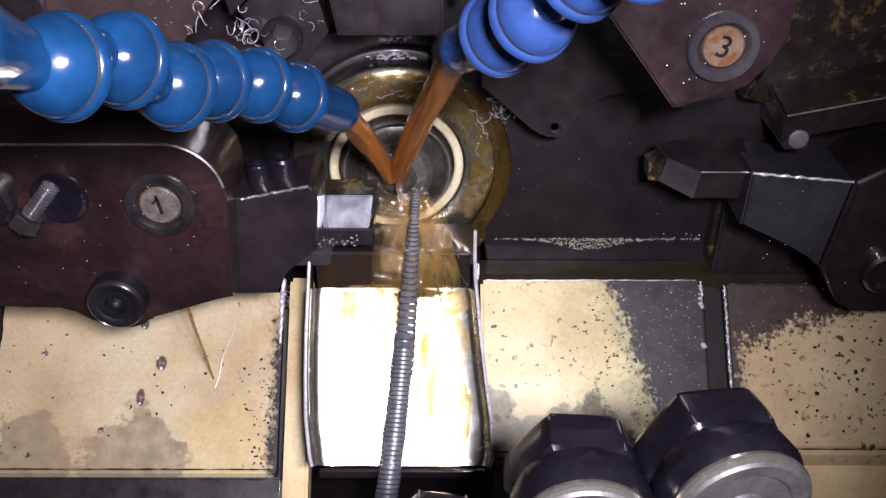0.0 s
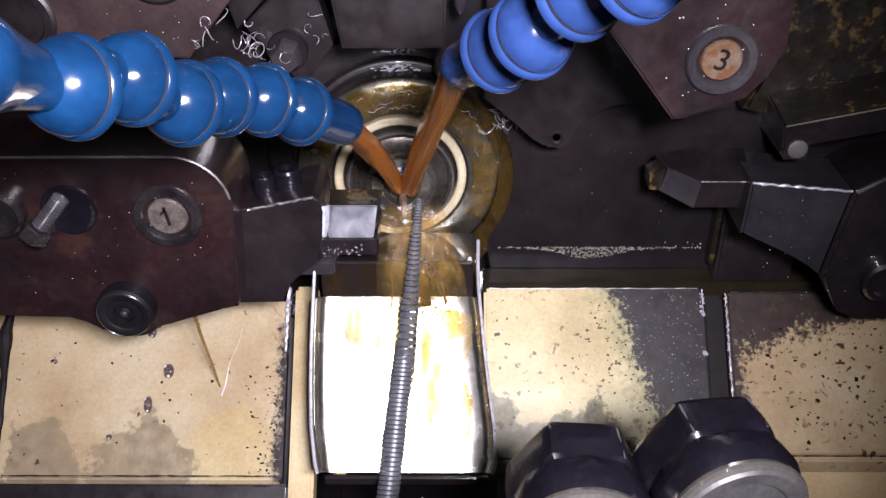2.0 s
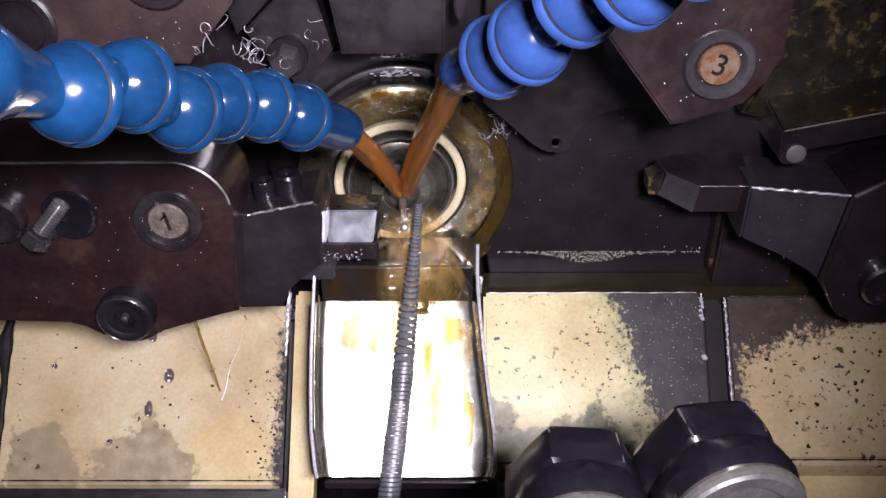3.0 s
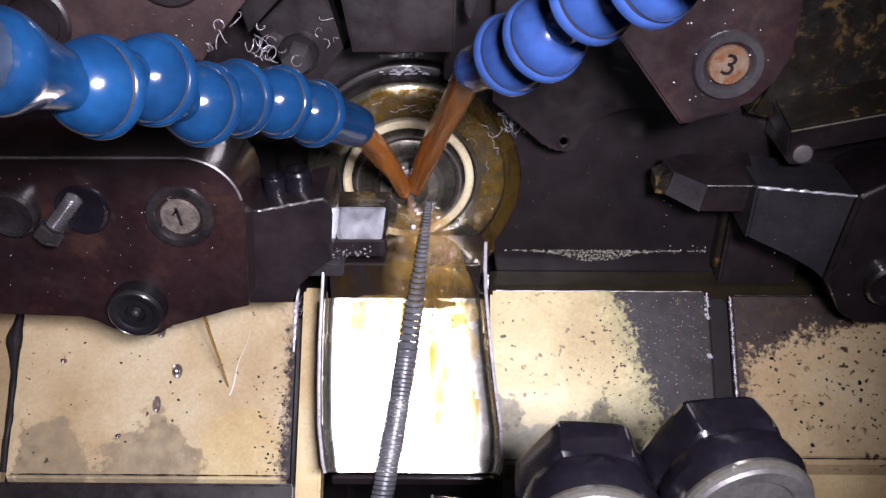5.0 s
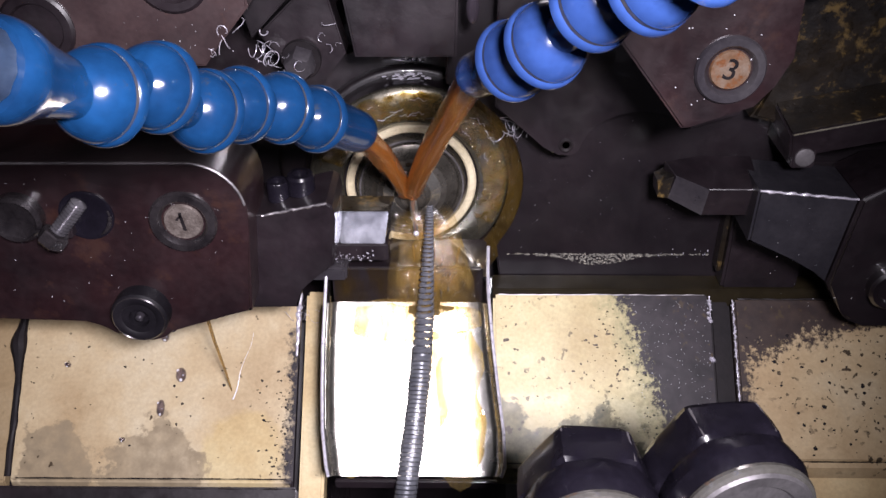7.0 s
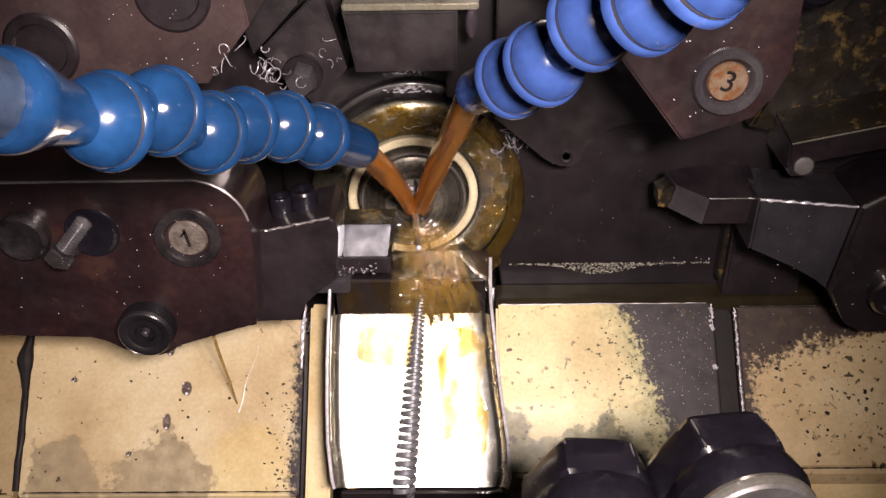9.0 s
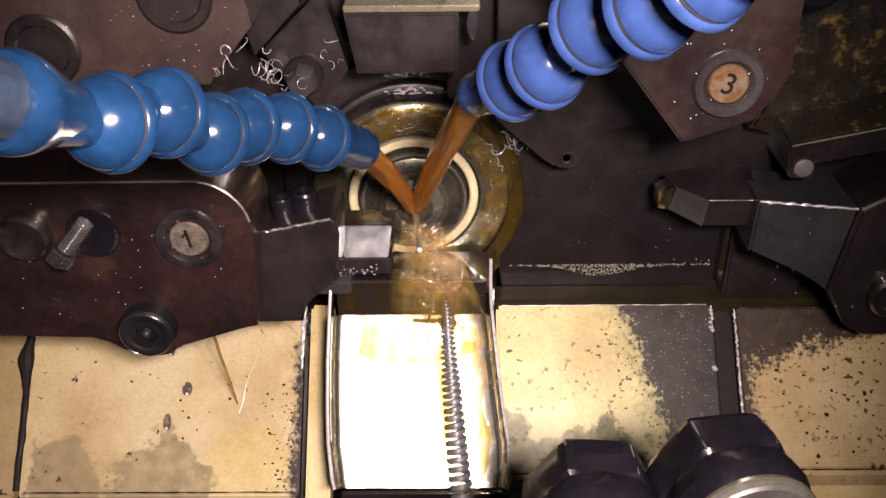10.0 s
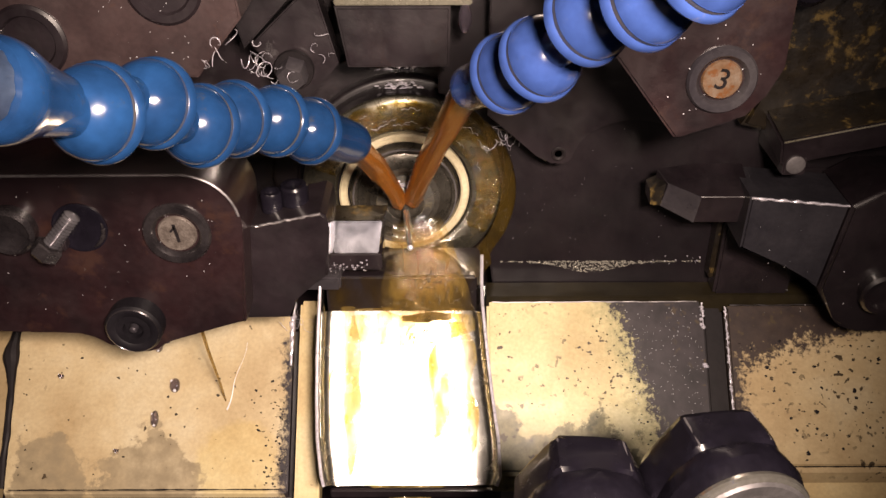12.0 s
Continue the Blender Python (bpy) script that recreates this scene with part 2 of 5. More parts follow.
BLUE_DULL = steel("dull_blue_plastic", (0.03, 0.05, 0.085), (0.012, 0.02, 0.04), (0.35, 0.6), 0.0, 60, 500, 0.3)
PLASTIC = steel("black_plastic", (0.0085, 0.0072, 0.0115), (0.005, 0.0043, 0.0068), (0.18, 0.30), 0.0, 60, 700, 0.05, spec=0.30)
GRIME = steel("hose_grime", (0.060, 0.052, 0.050), (0.022, 0.034, 0.075), (0.3, 0.5), 0.0, 110, 700, 0.3, coat=0.6, spec=0.3)
SWARF = steel("blued_swarf", (0.16, 0.165, 0.185), (0.09, 0.094, 0.11), (0.32, 0.48), 0.3, 200, 900, 0.1)
CABIN = steel("cabin_paint", (0.2, 0.21, 0.2), (0.15, 0.16, 0.15), (0.5, 0.7), 0.0, 5, 90, 0.1)
STREAM = liquid("cutting_oil_stream", (0.62, 0.23, 0.05), 0.14, 0.55, 0.05, 120)
OIL = liquid("amber_oil_film", (0.6, 0.42, 0.17), 0.06, 0.95, 0.5, 260)
THIN = streaks("oil_streaks_on_chute", (0.94, 0.76, 0.36), (0.32, 0.66), 0.04, (150, 32, 32), (0.44, 0.31, 0.10), 0.5)
BROWNISH = streaks("oil_streaks_falling", (0.82, 0.61, 0.24), (0.12, 0.58), 0.10, (260, 200, 70), (0.31, 0.205, 0.06), 0.36, (-0.0165, -0.004), (0.0175, 0.0095))
SHEEN = streaks("yellow_oil_film", (0.84, 0.66, 0.22), (0.34, 0.62), 0.24, (210, 210, 210), (0.20, 0.135, 0.025), 0.28)
APRON_OIL = streaks("dark_amber_oil", (0.8, 0.6, 0.25), (0.38, 0.72), 0.10, (170, 170, 70), (0.06, 0.037, 0.011), 0.35)
AMBER = streaks("amber_oil", (0.9, 0.66, 0.3), (0.25, 0.65), 0.18, (420, 420, 110), (0.40, 0.25, 0.07), 0.35)
POOL = steel("dark_oil_pool", (0.022, 0.017, 0.009), (0.012, 0.0095, 0.006), (0.3, 0.45), 0.0, 60, 200, 0.1, spec=0.2)
GLINT = liquid("bright_oil_bead", (0.85, 0.85, 0.9), 0.22, 0.3)
FOAM = liquid("oil_foam", (0.50, 0.48, 0.42), 0.10, 0.65)
CLEAR = liquid("clear_oil_drop", (0.30, 0.25, 0.31), 0.03, 0.9)
TRAY_L = tray_paint("ochre_tray_sheet", [[(1, 0, -0.0432, 0.012), (0, -1, 0.02, 0.01)]], 0.72, soft=[(-0.1250, -0.0520, 0.0140, 0.0105), (-0.0915, -0.0535, 0.0155, 0.0095)], soft_colour=(0.19, 0.152, 0.098), glaze=[(-0.0585, -0.0500, 0.0135, 0.0105)], tone=(0.78, 0.80, 0.90))
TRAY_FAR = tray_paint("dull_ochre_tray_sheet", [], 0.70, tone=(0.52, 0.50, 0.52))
RUNOFF = streaks("amber_runoff", (0.78, 0.54, 0.18), (0.22, 0.60), 0.14, (190, 190, 60), (0.085, 0.052, 0.012), 0.42)
TRAY_M = tray_paint("ochre_tray_sheet_wet", [[(1, 0.45, 0.0695, 0.022)]], 0.645, soft=[(0.0300, -0.0520, 0.0185, 0.0150), (0.0660, -0.0550, 0.0260, 0.0125)], soft_colour=(0.075, 0.073, 0.040), tone=(0.94, 1.04, 1.06), halo=0.0055)
TRAY_R = tray_paint("ochre_tray_sheet_spotted", [[(-0.216, 1, -0.0518, 0.02)], [(-1, 0, -0.1195, 0.014)]], 0.63, ((0.02, 0.014, 0.014), (0.045, 0.03, 0.024)), tone=(0.80, 0.79, 0.84))
BRASS = tray_paint("ochre_strip", [], 0.74)


# ---- shape helpers ----
def part(name, bm, material, parent=None, label="", angle=32):
    me = bpy.data.meshes.new(name)
    bmesh.ops.recalc_face_normals(bm, faces=bm.faces)
    bm.to_mesh(me)
    bm.free()
    me.polygons.foreach_set("use_smooth", [True] * len(me.polygons))
    me.set_sharp_from_angle(angle=radians(angle))
    me.materials.append(material)
    ob = new(name, me)
    ob.parent = parent
    if label:
        ob["label"] = label
    return ob


def empty(name, at=(0, 0, 0), label="", category="", group="", kind=""):
    ob = new(name)
    ob.empty_display_size = 0.01
    ob.location = at
    return tagged(ob, label, category, group, kind)


def add_prism(bm, pts, y0, y1, bevel=0.0, segs=2):
    """A plate with the outline pts in x, z, between y0 and y1."""
    front = [bm.verts.new((x, y0, z)) for x, z in pts]
    back = [bm.verts.new((x, y1, z)) for x, z in pts]
    faces = [bm.faces.new(front), bm.faces.new(back[::-1])]
    k = len(pts)
    for i in range(k):
        faces.append(bm.faces.new((front[(i + 1) % k], front[i], back[i], back[(i + 1) % k])))
    if bevel:
        edges = list({e for f in faces[:1] for e in f.edges})
        bmesh.ops.bevel(bm, geom=edges, offset=bevel, segments=segs, affect="EDGES", clamp_overlap=True)
    return bm


def prism(pts, y0, y1, bevel=0.0, segs=2):
    return add_prism(bmesh.new(), pts, y0, y1, bevel, segs)


def add_box(bm, x0, x1, y0, y1, z0, z1, bevel=0.0, m=None):
    made = bmesh.ops.create_cube(bm, size=1.0)["verts"]
    for v in made:
        v.co = Vector((x0 + (v.co.x + 0.5) * (x1 - x0), y0 + (v.co.y + 0.5) * (y1 - y0), z0 + (v.co.z + 0.5) * (z1 - z0)))
        if m is not None:
            v.co = m @ v.co
    if bevel:
        edges = list({e for v in made for e in v.link_edges})
        bmesh.ops.bevel(bm, geom=edges, offset=bevel, segments=2, affect="EDGES", clamp_overlap=True)
    return bm


def box(*a, **k):
    return add_box(bmesh.new(), *a, **k)


def add_lathe(bm, profile, m=None, n=48, closed_ring=False, lobes=0, depth=0.0):
    """Turns profile (radius, length) round the axis -y. lobes: flats round the side."""
    m = m or Matrix()
    rings = []
    for r, s in profile:
        ring = []
        for i in range(n):
            a = 2 * math.pi * i / n
            rr = r * (1 - depth * (0.5 - 0.5 * math.cos(lobes * a))) if lobes else r
            ring.append(bm.verts.new(m @ Vector((rr * math.cos(a), -s, rr * math.sin(a)))))
        rings.append(ring)
    for a, b in zip(rings, rings[1:] + ([rings[0]] if closed_ring else [])):
        for i in range(n):
            j = (i + 1) % n
            bm.faces.new((a[i], a[j], b[j], b[i]))
    if not closed_ring:
        for ring, flip in ((rings[0], False), (rings[-1], True)):
            bm.faces.new(ring[::-1] if flip else ring)
    return bm


def lathe(profile, m=None, n=48, **k):
    return add_lathe(bmesh.new(), profile, m, n, **k)


def along(a, b):
    """A pose at a whose -y axis points to b."""
    d = (Vector(b) - Vector(a)).normalized()
    return Matrix.Translation(a) @ d.to_track_quat("-Y", "Z").to_matrix().to_4x4()


def add_tube(bm, pts, radius, n=8):
    pts = [Vector(p) for p in pts]
    rings = []
    for i, p in enumerate(pts):
        d = (pts[min(i + 1, len(pts) - 1)] - pts[max(i - 1, 0)]).normalized()
        q = d.to_track_quat("Z", "Y")
        r = radius(i / (len(pts) - 1)) if callable(radius) else radius
        rings.append([bm.verts.new(p + q @ Vector((r * math.cos(2 * math.pi * k / n), r * math.sin(2 * math.pi * k / n), 0))) for k in range(n)])
    for a, b in zip(rings, rings[1:]):
        for k in range(n):
            bm.faces.new((a[k], a[(k + 1) % n], b[(k + 1) % n], b[k]))
    bm.faces.new(rings[0][::-1])
    bm.faces.new(rings[-1])
    return bm


def add_drop(bm, at, r, squash=(1, 1, 1), subdiv=1):
    made = bmesh.ops.create_icosphere(bm, subdivisions=subdiv, radius=r)["verts"]
    for v in made:
        v.co = Vector(at) + Vector((v.co.x * squash[0], v.co.y * squash[1], v.co.z * squash[2]))


def arc(cx, cz, r, a0, a1, k):
    return [(cx + r * math.cos(radians(a0 + (a1 - a0) * i / k)), cz + r * math.sin(radians(a0 + (a1 - a0) * i / k))) for i in range(k + 1)]


SLOPE = math.tan(radians(44))
CHUTE_TILT = 47


def tray_z(y, drop=0.0):
    """Height of the tray sheets, which fall towards the front."""
    return -0.039 + (y + 0.0095) * SLOPE - drop


def sloped_sheet(x0, x1, y0, y1, drop, thick, bevel, step=0.01):
    """A sheet lying on the trays' slope; y0 is the front."""
    bm = bmesh.new()
    add_box(bm, x0, x1, y0, y1, -thick, 0.0, bevel)
    for v in bm.verts:
        v.co.z += tray_z(v.co.y, drop)
    return bm


# ---- setting ----
wall = tagged(part("wall_back", box(-0.5, 0.6, 0.0195, 0.05, -0.0518, 0.6), BLACK), "dark oily steel headstock face behind the tools", "wall", kind="structure")
tagged(part("wall_left", box(-0.55, -0.5, -0.9, 0.05, -0.3, 0.6), CABIN), "grey painted side of the machine cabin", "wall", kind="structure")
tagged(part("wall_right", box(0.6, 0.65, -0.9, 0.05, -0.3, 0.6), CABIN), "grey painted side of the machine cabin", "wall", kind="structure")
tagged(part("ceiling", box(-0.55, 0.65, -0.95, 0.05, 0.6, 0.65), CABIN), "grey painted roof of the machine cabin", "ceiling", kind="structure")
tagged(part("floor", box(-0.55, 0.65, -0.95, 0.05, -0.35, -0.3), BLACK), "dark oily chip pan under the machine", "floor", kind="structure")


def base_block(x0, x1):
    bm = bmesh.new()
    prof = [(0.05, -0.052), (0.05, -0.3), (-0.125, -0.3), (-0.125, -0.13), (-0.068, -0.118), (-0.064, tray_z(-0.064, 0.014)), (-0.0095, tray_z(-0.0095, 0.014)), (0.0, -0.052)]
    a = [bm.verts.new((x0, y, z)) for y, z in prof]
    b = [bm.verts.new((x1, y, z)) for y, z in prof]
    bm.faces.new(a)
    bm.faces.new(b[::-1])
    for i in range(len(prof)):
        j = (i + 1) % len(prof)
        bm.faces.new((a[j], a[i], b[i], b[j]))
    return bm


tagged(part("ground_left", base_block(-0.5, -0.0305), BLACK), "black oily machine bed under the trays", "machine bed", kind="structure")
tagged(part("ground_right", base_block(0.0335, 0.6), BLACK), "black oily machine bed under the trays", "machine bed", kind="structure")
tagged(part("ground_middle", box(-0.0304, 0.0334, 0.0, 0.05, -0.3, -0.052), BLACK), "black oily machine bed behind the chute", "machine bed", kind="structure")


# ---- trays ----
def trays():
    def tray(x0, x1, y0, y1, drop, thick, bevel, mat, label, edge_mat):
        th = empty("tray", (0, 0, 0), label, "tray", "trays")
        part("sheet", sloped_sheet(x0, x1, y0, y1, drop, thick, bevel), mat, th)
        k = 60
        pts = [(x0 + 0.002 + (min(x1, 0.2) - x0 - 0.004) * i / k, y1 - 0.0006, tray_z(y1 - 0.0006, drop) + 0.0001 + 0.0002 * noise.noise(Vector((i * 0.37, x0 * 90, 1)))) for i in range(k + 1)]
        part("rear_edge", add_tube(bmesh.new(), pts, lambda s: 0.00022 + 0.00022 * noise.noise(Vector((s * 23, x0 * 70, 3))), 6), edge_mat, th, "worn rear edge")
        pts = [(x, y0 + 0.0006 + 0.0001 * noise.noise(Vector((x * 130, 0, 5))), tray_z(y0 + 0.0008, drop) + 0.00005) for x in [x0 + 0.002 + (min(x1, 0.2) - x0 - 0.004) * i / k for i in range(k + 1)]]
        part("front_edge", add_tube(bmesh.new(), pts, lambda s: 0.00022 + 0.0002 * noise.noise(Vector((s * 31, x0 * 70, 9))), 6), INK, th, "dirty front edge")

    tray(-0.1385, -0.0405, -0.0577, -0.0095, 0.0, 0.006, 0.0005, TRAY_L, "ochre sheet metal tray, oily and stained at its front", BLACK)
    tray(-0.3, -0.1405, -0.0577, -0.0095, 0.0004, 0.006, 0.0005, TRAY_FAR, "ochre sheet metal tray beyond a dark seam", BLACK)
    tray(0.0290, 0.1070, -0.0535, -0.0095, 0.0, 0.0095, 0.001, TRAY_M, "ochre tray half covered by dark wet grime", FACE)
    tray(0.1148, 0.3, -0.0527, -0.0105, 0.0, 0.0095, 0.0014, TRAY_R, "ochre tray with dark rust spots", BLACK)
    tagged(part("tray_divider", sloped_sheet(0.1072, 0.1146, -0.0535, -0.0095, 0.003, 0.009, 0.001), INK), "dark wet groove strip between two trays", "divider")
    # Jagged pale tubes take the place of sparkles on the wet edges
    ridge = empty("ridge_glints", (0.115, 0, 0), "ridge of glints modelled as pale tubes beside the tray divider", "ridge")
    for off, y0, y1, k in ((0.0, -0.0385, -0.0115, 46), (-0.0082, -0.0175, -0.0105, 12), (-0.0082, -0.0275, -0.0262, 4)):
        pts = [(off + 0.0005 * noise.noise(Vector((i * 0.6, off * 400, 2))), y0 + (y1 - y0) * i / k, tray_z(y0 + (y1 - y0) * i / k) + 0.0003 + 0.0001 * math.sin(i * 4.1)) for i in range(k + 1)]
        part("wet_edge", add_tube(bmesh.new(), pts, lambda s: max(0.00005, 0.00022 + 0.00040 * noise.noise(Vector((s * k * 0.55, off * 300, 8)))), 6), WETGLINT, ridge, "pale tube shaped as glints on wet oil")
    # Glare on the wet tray edge, modelled as a pale tube
    glint = empty("tray_edge_glare", (-0.0409, 0, 0), "pale tube drawn as glare along the wet side edge of the tray", "oil", kind="stuff")
    pts = [(0.0005 * noise.noise(Vector((i * 0.5, 0, 2))), -0.0265 + 0.0165 * i / 30, tray_z(-0.0265 + 0.0165 * i / 30) + 0.0003) for i in range(31)]
    part("wet_edge", add_tube(bmesh.new(), pts, lambda s: 0.0004 + 0.0008 * s * (1 + noise.noise(Vector((s * 19, 0, 8)))), 8), WETGLINT, glint)
    tagged(part("edge_strip", sloped_sheet(-0.0382, -0.0296, -0.0655, -0.0095, -0.0008, 0.012, 0.001), BRASS), "narrow ochre strip beside the chute", "strip")
    tagged(part("front_strip", sloped_sheet(0.04, 0.3, -0.072, -0.0531, 0.0045, 0.012, 0.001), BRASS), "ochre ledge in front of the spotted tray", "strip")
    ledge = empty("front_ledge", (0, 0, 0), "black oily ledge in front of the tray", "ledge")
    part("ledge_body", sloped_sheet(-0.3, -0.0386, -0.0670, -0.0579, 0.0012, 0.012, 0.0008), BLACK, ledge)
    pts = [(-0.0396 - 0.16 * i / 70, -0.0588 + 0.0002 * noise.noise(Vector((i * 0.5, 0, 3))), tray_z(-0.0588, 0.0012) + 0.0001) for i in range(71)]
    part("wet_lip", add_tube(bmesh.new(), pts, lambda u: max(0.00005, 0.00016 + 0.0004 * noise.noise(Vector((u * 31, 0, 4)))), 6), WORN, ledge, "thin wet bright lip")
    seam = empty("oil_seam", (-0.1396, 0, 0), "black wet oil gathered in the seam between trays", "oil", kind="stuff")
    ys = [-0.0565 + 0.046 * i / 60 for i in range(61)]
    part("bead", add_tube(bmesh.new(), [(0.0004 * noise.noise(Vector((y * 150, 0, 1))) - 0.0012 * math.exp(-((y + 0.024) / 0.006) ** 2), y, tray_z(y) - 0.0002) for y in ys], lambda u: 0.0012 + 0.0004 * noise.noise(Vector((u * 12, 0, 2))) + 0.0016 * math.exp(-((u - 0.72) / 0.10) ** 2), 10), INK, seam)
    # steel face behind the tools
    tagged(part("face_plate", prism([(0.0335, -0.0518), (0.3, -0.0518), (0.3, 0.2), (0.012, 0.2)] + arc(0.0, 0.0, 0.0388, 72, -40, 24), 0.0, 0.0193, 0.0006), PLATE), "dark oily steel face plate of the headstock", "plate")
    # oil along the back gutter
    bm = bmesh.new()
    add_box(bm, 0.029, 0.2, -0.0094, -0.0002, -0.0515, -0.0375, 0.0003)
    tagged(part("oil_pool", bm, POOL), "dark oil lying in the gutter behind the trays", "oil", kind="stuff")
    rng = random.Random(5)
    bm = bmesh.new()
    for i in range(560):
        x = rng.gauss(0.067, 0.012) if i < 430 else rng.uniform(0.034, 0.107)
        wide = 0.0008 + 0.0062 * math.exp(-((x - 0.067) / 0.013) ** 2)
        add_drop(bm, (x, -0.0006, -0.0280 - 0.7 * wide * rng.random() ** 1.2), rng.uniform(0.00012, 0.00045), (1, 1, 0.8))
    tagged(part("foam", bm, FOAM), "pale oil bubbles clinging to the plate above the gutter", "foam", kind="stuff")


def chute():
    th = empty("chip_chute", (0, 0, 0), "polished sheet metal chip chute, wet with oil", "chute")
    path = [(-0.0303, -0.0285, 0.0272, 0.0262), (-0.0320, -0.0315, 0.0275, 0.0266),
            (-0.0412, -0.0414, 0.0277, 0.0278), (-0.0502, -0.0510, 0.0275, 0.0292), (-0.0588, -0.0602, 0.0270, 0.0308), (-0.0665, -0.0685, 0.0255, 0.0312), (-0.0686, -0.0707, 0.0247, 0.0300)]
    bm = bmesh.new()
    rows = []
    for i, (y, z, xl, xr) in enumerate(path):
        a, b = path[max(i - 1, 0)], path[min(i + 1, len(path) - 1)]
        d = Vector((0, b[0] - a[0], b[1] - a[1])).normalized()
        nrm = Vector((1, 0, 0)).cross(d)
        if nrm.z < 0:
            nrm = -nrm
        sec = [(-xl, 0.0045), (-xl + 0.0002, 0.0028), (-xl + 0.0012, 0.0012), (-xl + 0.0034, 0.0)] + [(-xl + 0.0034 + (xl + xr - 0.0068) * k / 8, 0.0) for k in range(1, 8)] + [(xr - 0.0034, 0.0), (xr - 0.0012, 0.0012), (xr - 0.0002, 0.0028), (xr, 0.0045)]
        rows.append([bm.verts.new(Vector((x, y, z)) + nrm * h) for x, h in sec])
    for a, b in zip(rows, rows[1:]):
        for k in range(len(a) - 1):
            bm.faces.new((a[k], a[k + 1], b[k + 1], b[k]))
    bmesh.ops.recalc_face_normals(bm, faces=bm.faces)
    bmesh.ops.solidify(bm, geom=bm.faces[:], thickness=0.0006)
    part("sheet", bm, CHUTE, th, angle=50)
    part("apron", box(-0.0255, 0.0245, -0.0300, -0.0262, -0.0300, -0.0150, 0.0008), BLACK, th, "dark upright apron at the head of the chute")
    head = [(-0.0288, -0.018, 0.0266, 0.0256), (-0.0300, -0.0260, 0.0270, 0.0260)]
    for sgn, k, top in ((-1, 2, [(-0.0268, -0.0335, -0.0160)]), (1, 3, [(0.0258, -0.0325, -0.0050), (0.0258, -0.0345, -0.0130)])):
        pts = list(top)
        for i, row in enumerate(head[1:] + path[1:8]):
            y, z = row[0], row[1]
            pts.append((sgn * row[k], y - 0.0060, z + 0.0058))
        part("rolled_edge", add_tube(bmesh.new(), pts, 0.00055), WETGLINT, th, "bright rolled edge")
        web = bmesh.new()
        for a0, b0 in zip(pts, pts[1:]):
            q = [web.verts.new(v) for v in (a0, b0, (b0[0], b0[1] + 0.007, b0[2] - 0.004), (a0[0], a0[1] + 0.007, a0[2] - 0.004))]
            web.faces.new(q)
        bmesh.ops.remove_doubles(web, verts=web.verts, dist=0.00001)
        bmesh.ops.recalc_face_normals(web, faces=web.faces)
        bmesh.ops.solidify(web, geom=web.faces[:], thickness=0.0005)
        part("side_wall", web, BLACK, th, "dark side wall")
    part("front_lip", box(-0.0235, 0.029, -0.0705, -0.0688, -0.0745, -0.0712, 0.0004), BLACK, th, "dark lower lip")
    part("support", box(-0.0245, 0.0265, -0.0255, -0.0, -0.075, -0.022, 0.0008), BLACK, th)
    return th


trays()
chute()


# ---- spindle ----
def spindle():
    th = empty("spindle_nose", (0, 0, 0), "turned steel spindle nose with a white ring, running with oil", "spindle")
    th.rotation_euler = (0, 0, radians(5))
    part("backplate", lathe([(0.047, -0.03)] + [(0.0450 + 0.0020 * math.cos(radians(w)), -0.0200 + 0.0020 * math.sin(radians(w))) for w in range(0, 91, 15)] + [(0.03, -0.018)], n=96), BLACK, th)
    part("collar", lathe([(0.0374, -0.0178)] + [(0.0358 + 0.0016 * math.cos(radians(w)), -0.0150 + 0.0016 * math.sin(radians(w))) for w in range(0, 91, 15)] + [(0.0352, -0.0133), (0.0352, -0.0035)], n=96), BLACK, th, "black collar with a rounded shoulder")
    part("cap_ring", lathe([(0.0352, -0.0034), (0.0350, -0.0022), (0.0335, -0.001), (0.0262, 0.0), (0.0238, 0.0), (0.0233, -0.0006), (0.0233, -0.003), (0.0300, -0.0032)], n=128, closed_ring=True), CAP, th, "turned steel face wet with oil")
    part("groove", lathe([(0.0254, -0.0032), (0.0254, -0.0026)], n=96), BLACK, th)
    part("nylon_ring", lathe([(0.0224, -0.0025), (0.0226, 0.0004), (0.0220, 0.001), (0.0203, 0.001), (0.0197, 0.0004), (0.0197, -0.0025)], n=128, closed_ring=True), NYLON, th, "creamy white plastic ring")
    part("collet", lathe([(0.0192, -0.0025), (0.0184, 0.0022), (0.0176, 0.003), (0.0165, 0.0026), (0.0160, 0.0012), (0.0142, 0.0022), (0.0120, 0.0048), (0.0112, 0.005), (0.0096, 0.0054)], n=96), COLLET, th, "dark stepped collet")
    part("collet_rim", lathe([(0.0182, 0.0021), (0.0181, 0.0029), (0.0178, 0.0032), (0.0175, 0.0031), (0.0174, 0.0024)], n=96, closed_ring=True), RING, th, "thin bright rim")
    part("collet_nose", lathe([(0.0100, 0.0050), (0.0099, 0.0058), (0.0097, 0.0060), (0.0067, 0.0078), (0.0064, 0.0081)], n=64), POLISH, th, "bright tapered shoulder")
    part("collet_face", lathe([(0.0064, 0.0080), (0.0060, 0.0083), (0.0046, 0.0088), (0.0042, 0.0096), (0.0016, 0.0098)], n=64), COLLET, th)
    return th


spindle()
pin = empty("workpiece_pin", (0, -0.008, 0), "thin bright steel pin being turned", "workpiece")
part("shank", lathe([(0.0013, -0.012), (0.0013, 0.0100), (0.0010, 0.0112), (0.00085, 0.0205), (0.0007, 0.0210)], n=24), POLISH, pin)
